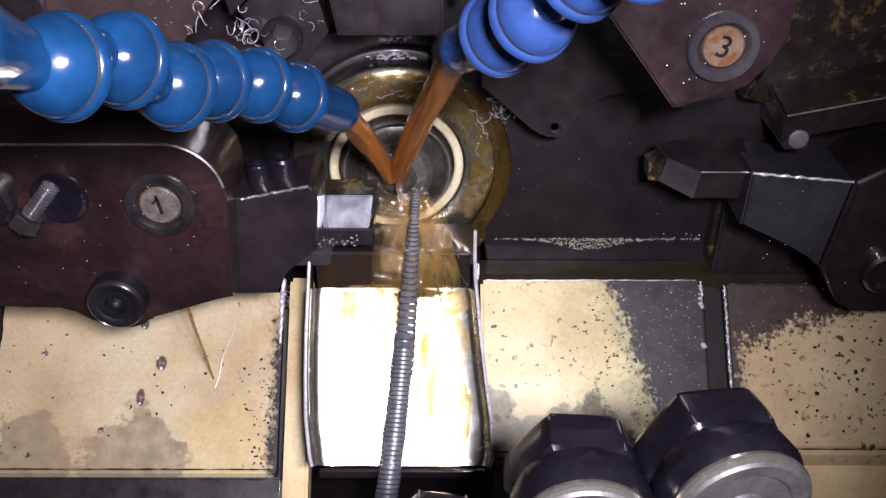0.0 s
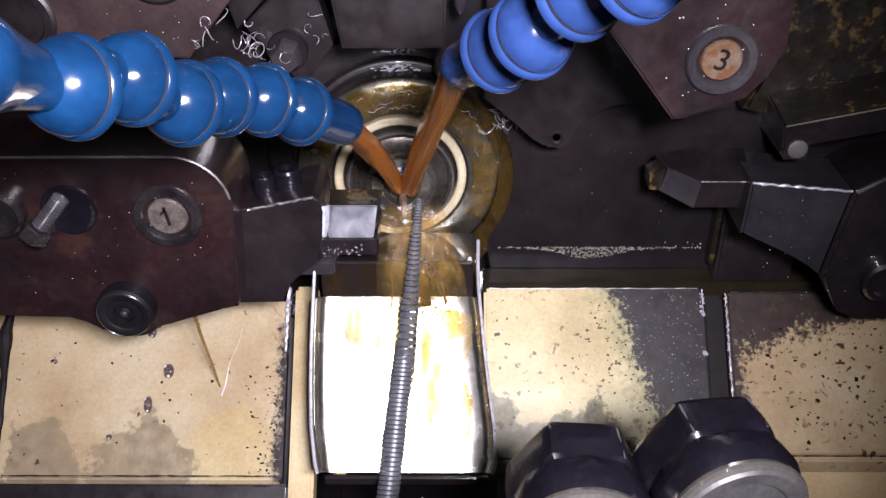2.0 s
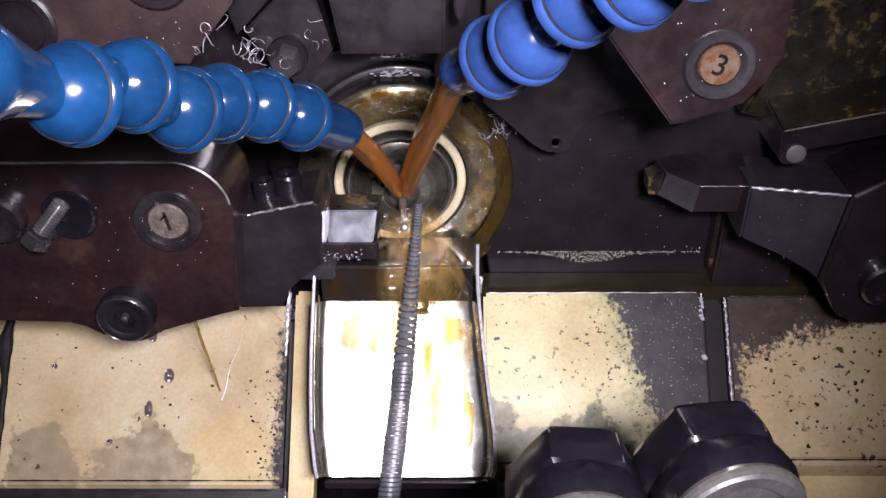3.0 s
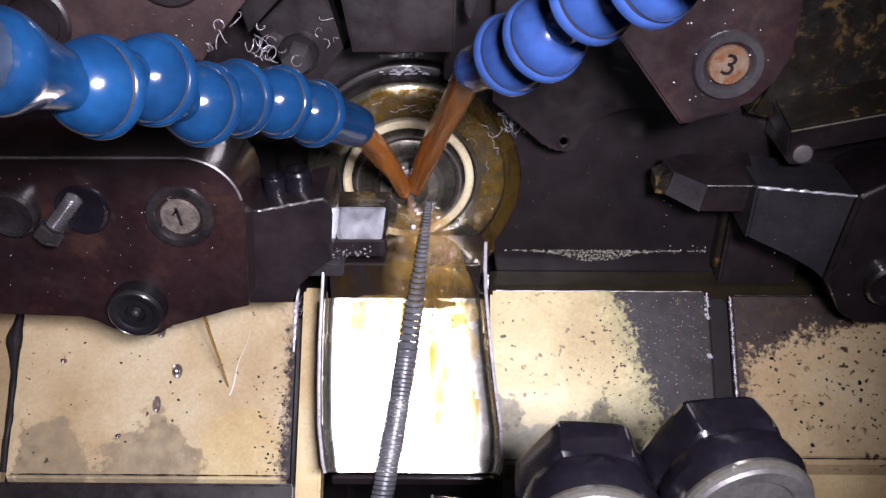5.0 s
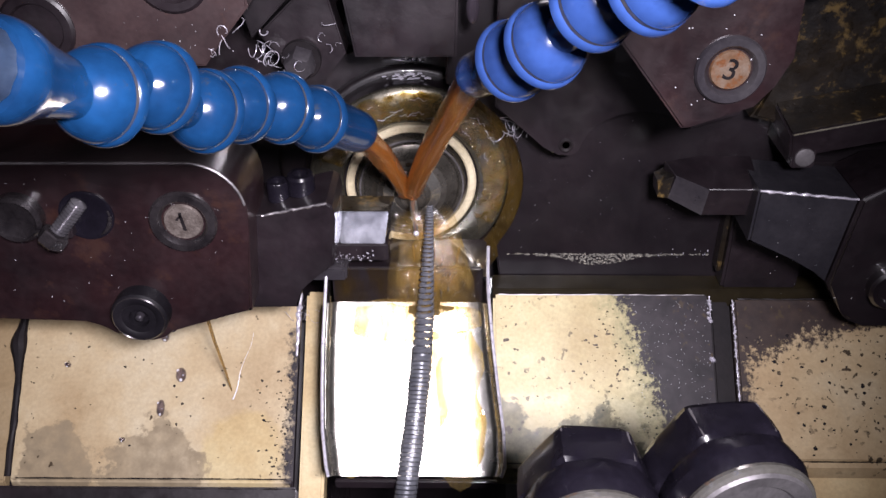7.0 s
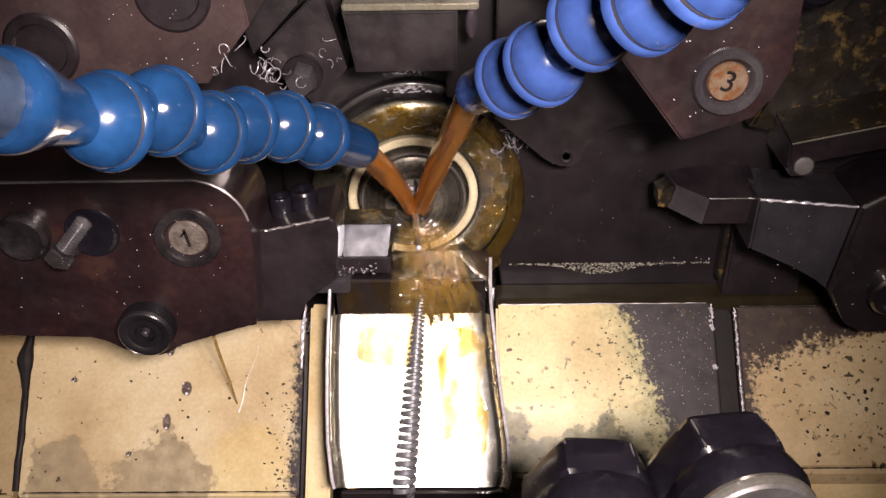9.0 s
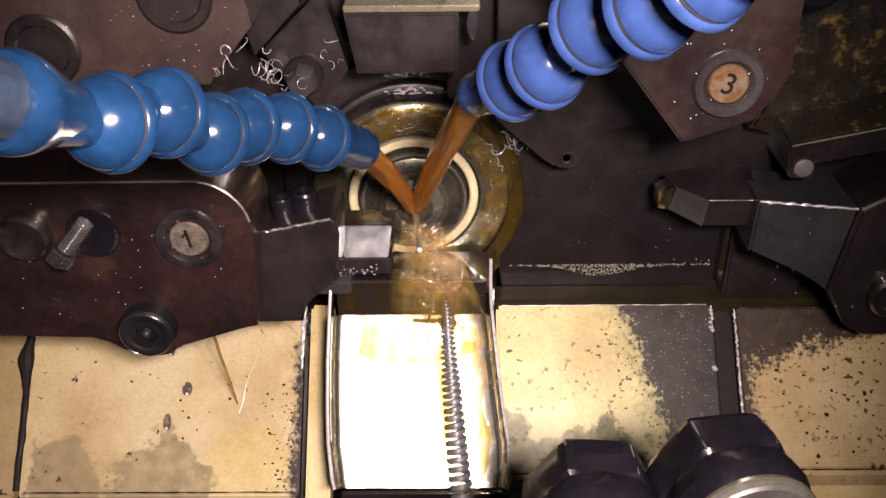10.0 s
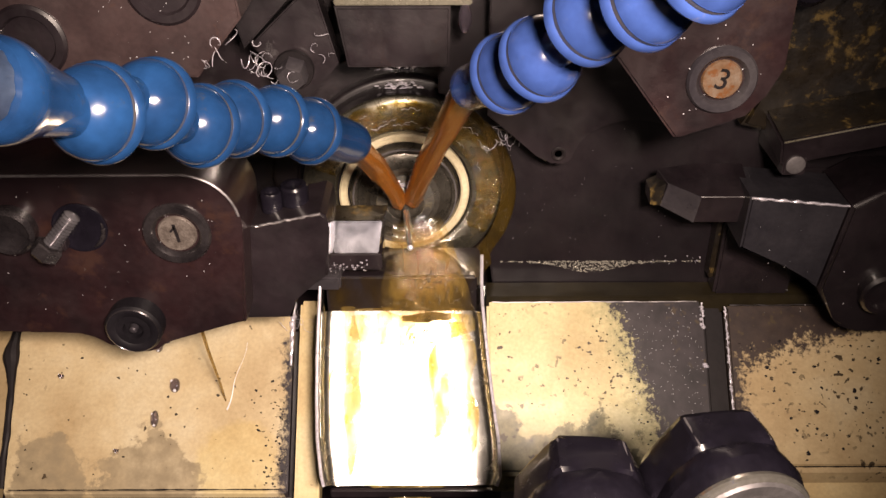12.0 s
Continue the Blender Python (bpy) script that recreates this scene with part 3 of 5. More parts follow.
part("turned_end", lathe([(0.0007, 0.0209)] + [(0.00095 * math.cos(radians(w)), 0.0216 + 0.00085 * math.sin(radians(w))) for w in range(-40, 91, 13)], n=20), WETGLINT, pin, "bright rounded tip")


# ---- tool slide one ----
def marker(th, at, text, mat_face, r, tilt, ring=BLACK):
    m = Matrix.Translation(at)
    bush = part("bush", lathe([(r * 1.0, -0.001), (r * 1.0, 0.0006), (r * 0.94, 0.0014), (r * 0.74, 0.0014), (r * 0.64, 0.0003), (r * 0.60, -0.001)], m, 56, closed_ring=True), ring, th, "ring bush round the number")
    face = part("number_disc", lathe([(r * 0.6, -0.001), (r * 0.58, 0.0002), (r * 0.54, 0.0007)], m, 48), mat_face, th, "round worn metal disc stamped with a number")
    cu = bpy.data.curves.new("digit", "FONT")
    cu.body, cu.size, cu.extrude, cu.align_x, cu.align_y = text, r * 0.86, 0.0001, "CENTER", "CENTER"
    cu.offset = 0.00002
    tmp = bpy.data.objects.new("digit", cu)
    me = bpy.data.meshes.new_from_object(tmp)
    bpy.data.objects.remove(tmp)
    me.materials.append(INK)
    dg = new("digit", me)
    dg.parent = face
    dg.matrix_local = Matrix.Translation((at[0], at[1] - 0.00082, at[2])) @ pose(0, 0, 0, 90, 0, 0) @ pose(0, 0, 0, 0, 0, tilt)
    tagged(dg, "stamped dark digit " + text)
    if text == "1":
        fl = part("digit_flag", box(-0.0018, 0.0003, -0.0001, 0.0001, -0.0003, 0.0003, m=pose(0, 0, 0, 0, -48, 0)), INK, face)
        fl.matrix_local = Matrix.Translation((at[0] - 0.0005, at[1] - 0.00082, at[2] + 0.0021))


def slide_one():
    th = empty("tool_slide", (-0.07, -0.04, 0), "dark brown oily tool slide with a stamped number disc", "tool slide", "tool slides")
    off = Vector((0.07, 0.04, 0))

    def add(name, bm, mat, label="", parent=None):
        bmesh.ops.translate(bm, verts=bm.verts, vec=off)
        return part(name, bm, mat, parent or th, label)
    pts = [(-0.2, 0.0392), (-0.0560, 0.0396)] + [(x, z) for x, z in arc(-0.0572, 0.0245, 0.0151, 82, 0, 9)] + [(-0.0448, -0.0095), (-0.0689, -0.0158)]
    pts += [(x, z) for x, z in arc(-0.0775, -0.0105, 0.0105, -42, -140, 8)] + [(-0.0905, -0.0148), (-0.0946, -0.0125), (-0.2, -0.0105)]
    body = add("body", prism(pts, -0.062, -0.038, 0.0008), BROWN_DARK)
    edge = [(x, -0.0622, z) for x, z in pts[:11]]
    add("worn_edge", add_tube(bmesh.new(), [(x - 0.0003, y, z - 0.0003) for x, y, z in edge], 0.0004, 6), RING, "worn bright edge")
    add("mount", box(-0.2, -0.052, -0.0378, 0.0, -0.008, 0.03, 0.001), BLACK)
    nose = [(-0.0440, 0.0162), (-0.0392, 0.0168), (-0.0222, 0.0208), (-0.0205, 0.0195), (-0.0198, 0.0155), (-0.0213, -0.0008), (-0.0290, -0.0070), (-0.0322, -0.0092), (-0.0335, -0.0165), (-0.0520, -0.0168), (-0.0520, 0.0)]
    add("nose_plate", prism(nose, -0.0505, -0.030, 0.0007), BLACK, "black tool holder nose")
    add("wet_edge", add_tube(bmesh.new(), [(-0.0412 + 0.0192 * i / 24, -0.0505, 0.0164 + 0.0042 * i / 24 + 0.0004 * noise.noise(Vector((i * 0.5, 0, 11)))) for i in range(25)], lambda s: 0.0004 + 0.0004 * noise.noise(Vector((s * 13, 0, 12))), 6), RING, "wet bright edge")
    marker(th, (-0.0603 + 0.07, -0.062 + 0.04, 0.0212), "1", MARKER, 0.0095, 9, WORN)
    # cap screw boss
    m = Matrix.Translation((-0.0766 + 0.07, -0.0622 + 0.04, -0.0085))
    boss = part("cap_screw", lathe([(0.0082, -0.002), (0.0082, 0.0046), (0.0076, 0.0054), (0.0072, 0.0055), (0.0056, 0.0054), (0.0050, 0.0050), (0.0030, 0.0050), (0.0027, 0.0032)], m, 48), SCREW, th, "black round cap screw")
    part("bright_rim", lathe([(0.0070, 0.0052), (0.0074, 0.0056), (0.0077, 0.0053), (0.0074, 0.0050)], m, 48, closed_ring=True), WORN, boss, "worn bright rim")
    part("socket_point", lathe([(0.0013, 0.0034), (0.0011, 0.0050), (0.0005, 0.0054)], m, 16), GREY, boss)
    # set screw lying in a cut-out
    hole = Matrix.Translation((-0.0868 + 0.07, -0.0623 + 0.04, 0.0232))
    # flat dark disc in place of the shade inside the hole
    part("pocket", lathe([(0.0076, -0.001), (0.0076, 0.0002), (0.0070, 0.0003), (0.0064, 0.0002), (0.003, 0.0002)], hole, 40), PLASTIC, th, "flat dark disc drawn as the shaded pocket")
    # crescent tube shaped like the wet glint at the hole's right
    rim = [(-0.0868 + 0.07 + 0.0066 * math.cos(radians(w)), -0.0629 + 0.04, 0.0232 + 0.0066 * math.sin(radians(w))) for w in range(-62, 22, 6)]
    part("pocket_glint", add_tube(bmesh.new(), rim, lambda u: 0.0002 + 0.0006 * math.sin(math.pi * u) * (0.8 + 0.5 * noise.noise(Vector((u * 9, 0, 4)))), 8), WORN, th, "crescent tube drawn as the wet glint on the edge of the pocket")
    a, b = Vector((-0.0862 + 0.07, -0.0655 + 0.04, 0.0292)), Vector((-0.0950 + 0.07, -0.0685 + 0.04, 0.0190))
    prof = [(0.0001, -0.0005)]
    for i in range(13):
        prof += [(0.0019, i * 0.001), (0.0024, i * 0.001 + 0.0005)]
    prof += [(0.0019, 0.0132)]
    part("set_screw", lathe(prof, along(a, b), 28), THREAD, th, "threaded steel set screw")
    nut = along(b - (b - a) * 0.12, b + (b - a))
    part("hex_nut", lathe([(0.0036, -0.0012), (0.0040, -0.0008), (0.0040, 0.0026), (0.0034, 0.0032), (0.0020, 0.0034)], nut, 6), WORN, th, "worn hexagon nut")
    part("set_screw_stay", box(-0.0945 + 0.07, -0.0905 + 0.07, -0.0655 + 0.04, -0.0615 + 0.04, 0.0175, 0.0235, 0.0005), BLACK, th)
    bm = lathe([(0.0072, -0.002), (0.0072, 0.003), (0.0062, 0.0042), (0.0058, 0.003), (0.004, 0.0025)], Matrix.Translation((-0.1055 + 0.07, -0.062 + 0.04, 0.0232)), 40)
    part("side_screw", bm, WORN, th, "round screw with a worn rim")
    return th


slide_one()


def cutting_tool():
    th = empty("cutting_tool", (-0.014, -0.028, 0.0), "bright ground cutting tool beside the spinning pin", "cutting tool")
    bm = bmesh.new()
    v = [bm.verts.new(Vector(p) - Vector((-0.014, -0.028, 0))) for p in (
        (-0.0222, -0.0265, 0.0040), (-0.0062, -0.0265, 0.0040), (-0.0075, -0.0310, -0.0052), (-0.0218, -0.0310, -0.0052),
        (-0.0235, -0.0165, 0.0038), (-0.0050, -0.0165, 0.0038), (-0.0066, -0.0170, -0.0070), (-0.0235, -0.0170, -0.0070))]
    for f in ((0, 3, 2, 1), (4, 5, 6, 7), (0, 1, 5, 4), (3, 7, 6, 2), (0, 4, 7, 3), (1, 2, 6, 5)):
        bm.faces.new([v[i] for i in f])
    bmesh.ops.bevel(bm, geom=bm.edges[:], offset=0.0003, segments=2, affect="EDGES")
    part("insert", bm, GROUND, th)
    # thin dark plate laid on to darken the insert's upper face
    top = bmesh.new()
    q = [top.verts.new(Vector(p) - Vector((-0.014, -0.028, 0))) for p in ((-0.0226, -0.0266, 0.0043), (-0.0060, -0.0266, 0.0043), (-0.0048, -0.0165, 0.0041), (-0.0237, -0.0165, 0.0041))]
    top.faces.new(q)
    bmesh.ops.recalc_face_normals(top, faces=top.faces)
    bmesh.ops.solidify(top, geom=top.faces[:], thickness=0.0003)
    part("dark_top_plate", top, CASTING, th, "dark oily top of the tool")
    part("shank", box(-0.02, 0.0075, -0.002, 0.014, -0.0125, -0.006, 0.0006), BLACK, th)
    part("clamp", box(-0.0195, -0.006, -0.006, 0.014, -0.0178, -0.0127, 0.0008), GREY, th, "grey clamp wet with oil")
    return th


cutting_tool()


# ---- tool slide three and the plates round it ----
def slide_three():
    th = empty("tool_slide", (0.085, -0.03, 0.06), "brown oily tool slide with a rusty number disc", "tool slide", "tool slides")
    off = Vector((-0.085, 0.03, -0.06))
    pts = [(0.0742, 0.0485), (0.0762, 0.0487), (0.0920, 0.0545), (0.0965, 0.0600), (0.0998, 0.0675), (0.0970, 0.2), (-0.005, 0.2), (0.0330, 0.1010)]
    bm = prism(pts, -0.060, -0.030, 0.0007)
    bmesh.ops.translate(bm, verts=bm.verts, vec=off)
    part("body", bm, BROWN_DARK, th)
    pts = [(0.0275, 0.0345), (0.0436, 0.0205), (0.0470, 0.0182)] + arc(0.0515, 0.0215, 0.0042, 230, 330, 5) + arc(0.0745, 0.0085, 0.0245, 135, 62, 8) + [(0.0900, 0.0270), (0.105, 0.032), (0.105, 0.1), (0.0275, 0.1)]
    bm = prism(pts, -0.013, 0.0, 0.0005)
    bmesh.ops.translate(bm, verts=bm.verts, vec=off)
    part("back_plate", bm, BLACK, th)
    bm = box(0.06, 0.094, -0.0298, -0.0132, 0.06, 0.12, 0.0005)
    bmesh.ops.translate(bm, verts=bm.verts, vec=off)
    part("spacer", bm, BLACK, th)
    part("plate_screw", lathe([(0.0024, -0.001), (0.0024, 0.0002), (0.0019, 0.0003), (0.0012, -0.0002)], Matrix.Translation(Vector((0.0508, -0.0132, 0.0212)) + off), 24), INK, th)
    marker(th, (0.0841 - 0.085, -0.060 + 0.03, 0.0648 - 0.06), "3", RUSTY, 0.0090, -14, GREY)
    return th


slide_three()


def upper_plates():
    # angled block over the spindle
    th = empty("clamp_block", (0, -0.01, 0.06), "dark steel clamp block with a bright top face", "block")
    bm = prism([(-0.0148, -0.0068), (0.0155, -0.0068), (0.0158, 0.0115), (-0.0178, 0.0115)], -0.010, 0.010, 0.0008)
    part("block", bm, BLACK, th)
    part("top_face", box(-0.0178, 0.022, -0.0095, 0.010, 0.0117, 0.0137, 0.0004), SATIN, th, "bright milled top")
    th = empty("angle_bracket", (-0.03, 0, 0.055), "dark oily bracket plate above the spindle", "bracket")
    part("plate", prism([(-0.017, 0.001), (-0.002, 0.0165), (0.0035, 0.05), (-0.03, 0.05)][::-1], -0.011, 0.0, 0.0005), BLACK, th)
    part("rib", prism([(-0.0155, 0.0015), (0.0048, 0.0205), (0.0112, -0.0045), (0.0005, -0.0175)], -0.009, 0.0, 0.0005), BLACK, th)
    # slide in the upper corner
    th = empty("tool_slide", (-0.08, -0.02, 0.07), "brown oily tool slide with round screw seats", "tool slide", "tool slides")
    part("body", prism([(0.0385, 0.003), (0.0275, -0.0100), (0.0245, -0.014), (-0.12, -0.0125), (-0.12, 0.13), (0.032, 0.13), (0.0372, 0.012)], -0.015, 0.020, 0.0007), BROWN, th)
    for x, z, r in ((0.0188, 0.0118, 0.0105), (-0.0205, -0.0032, 0.0105)):
        part("screw_seat", lathe([(r, -0.001), (r, 0.0006), (r * 0.92, 0.0012), (r * 0.72, 0.0012), (r * 0.66, 0.0002), (r * 0.3, 0.0002)], Matrix.Translation((x, -0.015, z)), 48), BLACK, th, "round dark screw seat")
    # small bolts between slide and spindle
    b = empty("hex_bolt", (-0.0325, -0.0112, 0.0492), "small worn hexagon bolt head on the bracket", "bolt", "small bolts")
    part("head", lathe([(0.0048, -0.001), (0.0048, 0.0045), (0.0042, 0.0054), (0.001, 0.0054)], pose(0, 0, 0, 14, 18, 0), 6), GREY, b)
    part("washer", lathe([(0.0062, -0.0014), (0.0062, 0.0002), (0.0060, 0.0005)], None, 36), INK, b)
    for (x, y, z), r in (((-0.0308, -0.040, 0.0188), 0.0042), ((-0.0375, -0.041, 0.0170), 0.0034)):
        b = empty("cap_screw", (x, y, z), "small black cap screw standing on the tool holder", "screw", "small bolts")
        up = pose(0, 0, 0, -90, 0, 0)
        part("head", lathe([(r, 0.0), (r, 0.0052), (r * 0.88, 0.006), (r * 0.55, 0.006), (r * 0.5, 0.0045)], up, 32), PLASTIC, b)
        part("neck", lathe([(r * 0.7, -0.003), (r * 0.7, 0.0005)], up, 20), BLACK, b)


upper_plates()


# ---- tool holder opposite ----
def holder():
    th = empty("tool_holder", (0.13, -0.02, 0.0), "dark grey steel tool holder with an oily edge", "tool holder")
    off = Vector((-0.13, 0.02, 0.0))

    def add(name, bm, mat, label="", parent=None):
        bmesh.ops.translate(bm, verts=bm.verts, vec=off)
        return part(name, bm, mat, parent or th, label)
    add("face_plate", prism([(0.1095, 0.0142), (0.1410, 0.0112), (0.1372, -0.0200), (0.1250, -0.0105), (0.1092, -0.0046)], -0.030, -0.008, 0.0008), HOLD, "grey ground plate")
    pts = [(0.1414, 0.0112), (0.150, 0.0165), (0.24, 0.019), (0.24, -0.0372), (0.1535, -0.0372)] + arc(0.1535, -0.0272, 0.0100, -90, -150, 4) + [(0.1376, -0.0205)]
    # the worn wet edge, its white sparkle painted as a pale tube
    add("worn_edge", add_tube(bmesh.new(), [(0.1098 + 0.0312 * i / 30, -0.0297, 0.0138 - 0.0030 * i / 30 + 0.0003 * noise.noise(Vector((i * 0.45, 0, 6)))) for i in range(31)], lambda s: 0.00042 + 0.00035 * noise.noise(Vector((s * 14, 0, 4))), 6), WETGLINT, "wet bright edge")
    add("arm", prism(pts, -0.031, -0.006, 0.0012, 3), BLACK, "black arm")
    add("mount", box(0.116, 0.24, -0.0078, 0.0, -0.012, 0.0095, 0.001), BLACK)
    m = Matrix.Translation(Vector((0.1578, -0.031, -0.0205)) + off)
    sc = part("cap_screw", lathe([(0.0075, -0.001), (0.0075, 0.003), (0.0066, 0.004), (0.0050, 0.004), (0.0042, 0.0022), (0.0012, 0.0022)], m, 40), BLACK, th, "black cap screw")
    # square tool bit with a ground nose
    tool = empty("tool_bit", (0.1, -0.02, 0.006), "square steel tool bit with a ground nose", "tool bit")
    bm = bmesh.new()
    vs = [Vector(p) - Vector((0.1, -0.02, 0.006)) for p in (
        (0.0856, -0.0200, 0.0140), (0.0955, -0.0245, 0.0114), (0.1118, -0.0245, 0.0114), (0.1118, -0.0225, 0.0008), (0.0948, -0.0225, 0.0010), (0.0842, -0.0185, 0.0052),
        (0.0830, -0.0140, 0.0162), (0.0950, -0.0100, 0.0162), (0.1118, -0.0100, 0.0162), (0.1118, -0.0100, 0.0008), (0.0948, -0.0100, 0.0010), (0.0835, -0.0120, 0.0060))]
    v = [bm.verts.new(p) for p in vs]
    for f in ((0, 5, 4, 1), (1, 4, 3, 2), (0, 1, 7, 6), (1, 2, 8, 7), (6, 7, 10, 11), (7, 8, 9, 10), (5, 11, 10, 4), (4, 10, 9, 3), (0, 6, 11, 5), (2, 3, 9, 8)):
        bm.faces.new([v[i] for i in f])
    bmesh.ops.recalc_face_normals(bm, faces=bm.faces)
    bmesh.ops.bevel(bm, geom=bm.edges[:], offset=0.0002, segments=1, affect="EDGES")
    part("shank", bm, BLACK, tool)
    bm = bmesh.new()
    q = [bm.verts.new(vs[i] + Vector((0.0002, -0.0003, 0))) for i in (0, 5, 4, 1)]
    bm.faces.new(q)
    bmesh.ops.recalc_face_normals(bm, faces=bm.faces)
    bmesh.ops.solidify(bm, geom=bm.faces[:], thickness=0.0003)
    part("ground_facet", bm, GREY, tool, "bright ground facet")
    part("tip", prism([(-0.0196, 0.0052), (-0.0148, 0.0078), (-0.0160, -0.0002), (-0.0192, 0.0002)], -0.0002, 0.008, 0.0003), CASTING, tool, "worn brownish cutting tip")
    part("stay", box(0.0085, 0.0115, -0.0025, 0.0198, -0.0050, 0.0050, 0.0003), BLACK, tool)
    # upper bar
    bar = empty("tool_bar", (0.13, -0.02, 0.03), "black oily tool bar with a light edge", "tool bar")
    bm = bmesh.new()
    add_box(bm, -0.0125, 0.10, -0.0050, 0.016, -0.0050, 0.0048, 0.0007, m=pose(0, 0, 0, 12, -12, 0))
    part("bar", bm, BLACK, bar)
    bm = bmesh.new()
    add_box(bm, -0.0119, 0.10, -0.0044, 0.0155, 0.0049, 0.0053, 0.0001, m=pose(0, 0, 0, 12, -12, 0))
    part("stained_top", bm, CASTING, bar, "ochre stained wet top")
    bm = bmesh.new()
    add_box(bm, -0.0118, 0.10, -0.0053, -0.0049, 0.0044, 0.0049, 0.0001, m=pose(0, 0, 0, 12, -12, 0))
    part("worn_edge", bm, SATIN, bar, "worn bright edge")
    part("bar_stay", box(0.012, 0.09, 0.010, 0.0202, -0.004, 0.004, 0.0005), BLACK, bar)
    part("dimple", lathe([(0.0030, -0.001), (0.0030, 0.0002), (0.0024, 0.0004)], Matrix.Translation((-0.0068, -0.0048, -0.0072)), 24), RING, bar, "pale round end of a screw")
    part("dimple_stay", box(-0.0105, -0.0032, -0.0045, 0.02, -0.0110, -0.0045, 0.0005), BLACK, bar)
    cast = empty("casting", (0.13, 0, 0.05), "rough ochre-stained casting above the tool bar", "casting")
    part("body", prism([(-0.0205, -0.0205), (-0.0120, -0.0225), (0.12, 0.002), (0.12, 0.15), (-0.026, 0.15), (-0.026, 0.005), (-0.0110, -0.0025)], -0.010, 0.0, 0.0012, 3), CASTING, cast)
    part("knob", lathe([(0.0078, -0.006), (0.0078, 0.004), (0.006, 0.006), (0.003, 0.0062)], Matrix.Translation((-0.0135, -0.02, 0.030)), 32), PLASTIC, cast, "black round knob")
    col = empty("support_column", (0.118, 0, -0.02), "dark oily column between tray and tool", "column")
    part("column", box(-0.007, 0.02, -0.0085, 0.0, -0.018, 0.022, 0.001), BLACK, col)
    part("stain", box(-0.009, -0.0072, -0.006, 0.0, -0.012, 0.013, 0.0004), CASTING, col, "ochre stained edge")


holder()


# ---- clamp knobs in front ----
def knobs():
    def knob(at, r, length, label, lean=0, turn=50):
        th = empty("hand_clamp", at, label, "clamp", "hand clamps")
        bm = bmesh.new()
        rings = []
        n = 72
        for rr, y, hexed in ((0.50, length + 0.0006, 0.3), (0.78, length + 0.0004, 0.6), (0.93, length - 0.0008, 0.9), (1.03, length - 0.0030, 1.0), (1.07, length * 0.62, 1.0), (1.07, length * 0.48, 1.0), (1.02, length * 0.44, 0.4), (1.03, length * 0.40, 0.1), (1.05, length * 0.25, 0.0), (1.02, 0.0042, 0.0), (0.97, 0.0022, 0.0), (0.93, 0.0014, 0.0)):
            ring = []
            for i in range(n):
                a = 2 * math.pi * i / n
                d = (a - radians(turn)) % radians(60) - radians(30)
                flat = math.cos(radians(30)) / math.cos(d) * 1.04
                q = rr * r * (1 + hexed * (min(flat, 1.03) - 1))
                ring.append(bm.verts.new((q * math.cos(a), y, q * math.sin(a))))
            rings.append(ring)
        for p, q in zip(rings, rings[1:]):
            for i in range(n):
                bm.faces.new((p[i], p[(i + 1) % n], q[(i + 1) % n], q[i]))
        bm.faces.new(rings[0])
        bm.faces.new(rings[-1][::-1])
        part("grip", bm, PLASTIC, th, "black six-sided plastic grip", 24)
        part("chrome_ring", lathe([(r * 0.93, -0.0022), (r * 0.985, -0.0019), (r * 1.0, -0.0010), (r * 0.98, -0.0002), (r * 0.92, 0.0003), (r * 0.90, -0.0004)], None, 72, closed_ring=True), POLISH, th, "polished rim")
        part("end_face", lathe([(r * 0.93, -0.002), (r * 0.93, 0.0002), (r * 0.88, 0.0008), (r * 0.70, 0.0006), (r * 0.66, 0.0001), (r * 0.34, 0.0001), (r * 0.30, 0.0005), (r * 0.08, 0.0005)], None, 64), FACE, th, "turned bright end face")
        part("stem", lathe([(r * 0.4, -length - 0.001), (r * 0.4, -length + 0.002)], None, 24), BLACK, th)
        part("foot", box(-r * 0.5, r * 0.5, length - 0.009, length + 0.001, -at[2] - 0.0765, -r * 0.2, 0.0008), BLACK, th)
        th.rotation_euler = (0, 0, radians(lean))
        # pale ribs carry the highlights of the two upper grip corners
        for deg in (turn + 1, turn + 59):
            a = radians(deg)
            p0, p1 = Vector((math.cos(a) * r * 1.075, length * 0.47, math.sin(a) * r * 1.075)), Vector((math.cos(a) * r * 1.045, length * 0.86, math.sin(a) * r * 1.045))
            part("grip_rib", add_tube(bmesh.new(), [p0, p0.lerp(p1, 0.5) * 1.0, p1], 0.0003, 6), RING, th, "pale rib at the corner of the grip, coloured as its highlight")
        return th
    knob((0.0745, -0.151, 0.0036), 0.0148, 0.0225, "black hand clamp with a bright turned end", 9, 58)
    knob((0.0440, -0.1530, -0.0012), 0.0141, 0.0225, "smaller black hand clamp with a bright end", 0, 56)
    knob((0.0142, -0.147, -0.0145), 0.0100, 0.010, "low hand clamp with a bright end")
    tagged(part("front_rail", box(-0.02, 0.12, -0.141, -0.118, -0.082, -0.0763, 0.001), BLACK), "black rail carrying the hand clamps", "rail")
    tagged(part("rail_block", box(0.034, 0.12, -0.141, -0.1252, -0.3, -0.0822, 0.001), BLACK), "black block under the front rail", "block")


knobs()


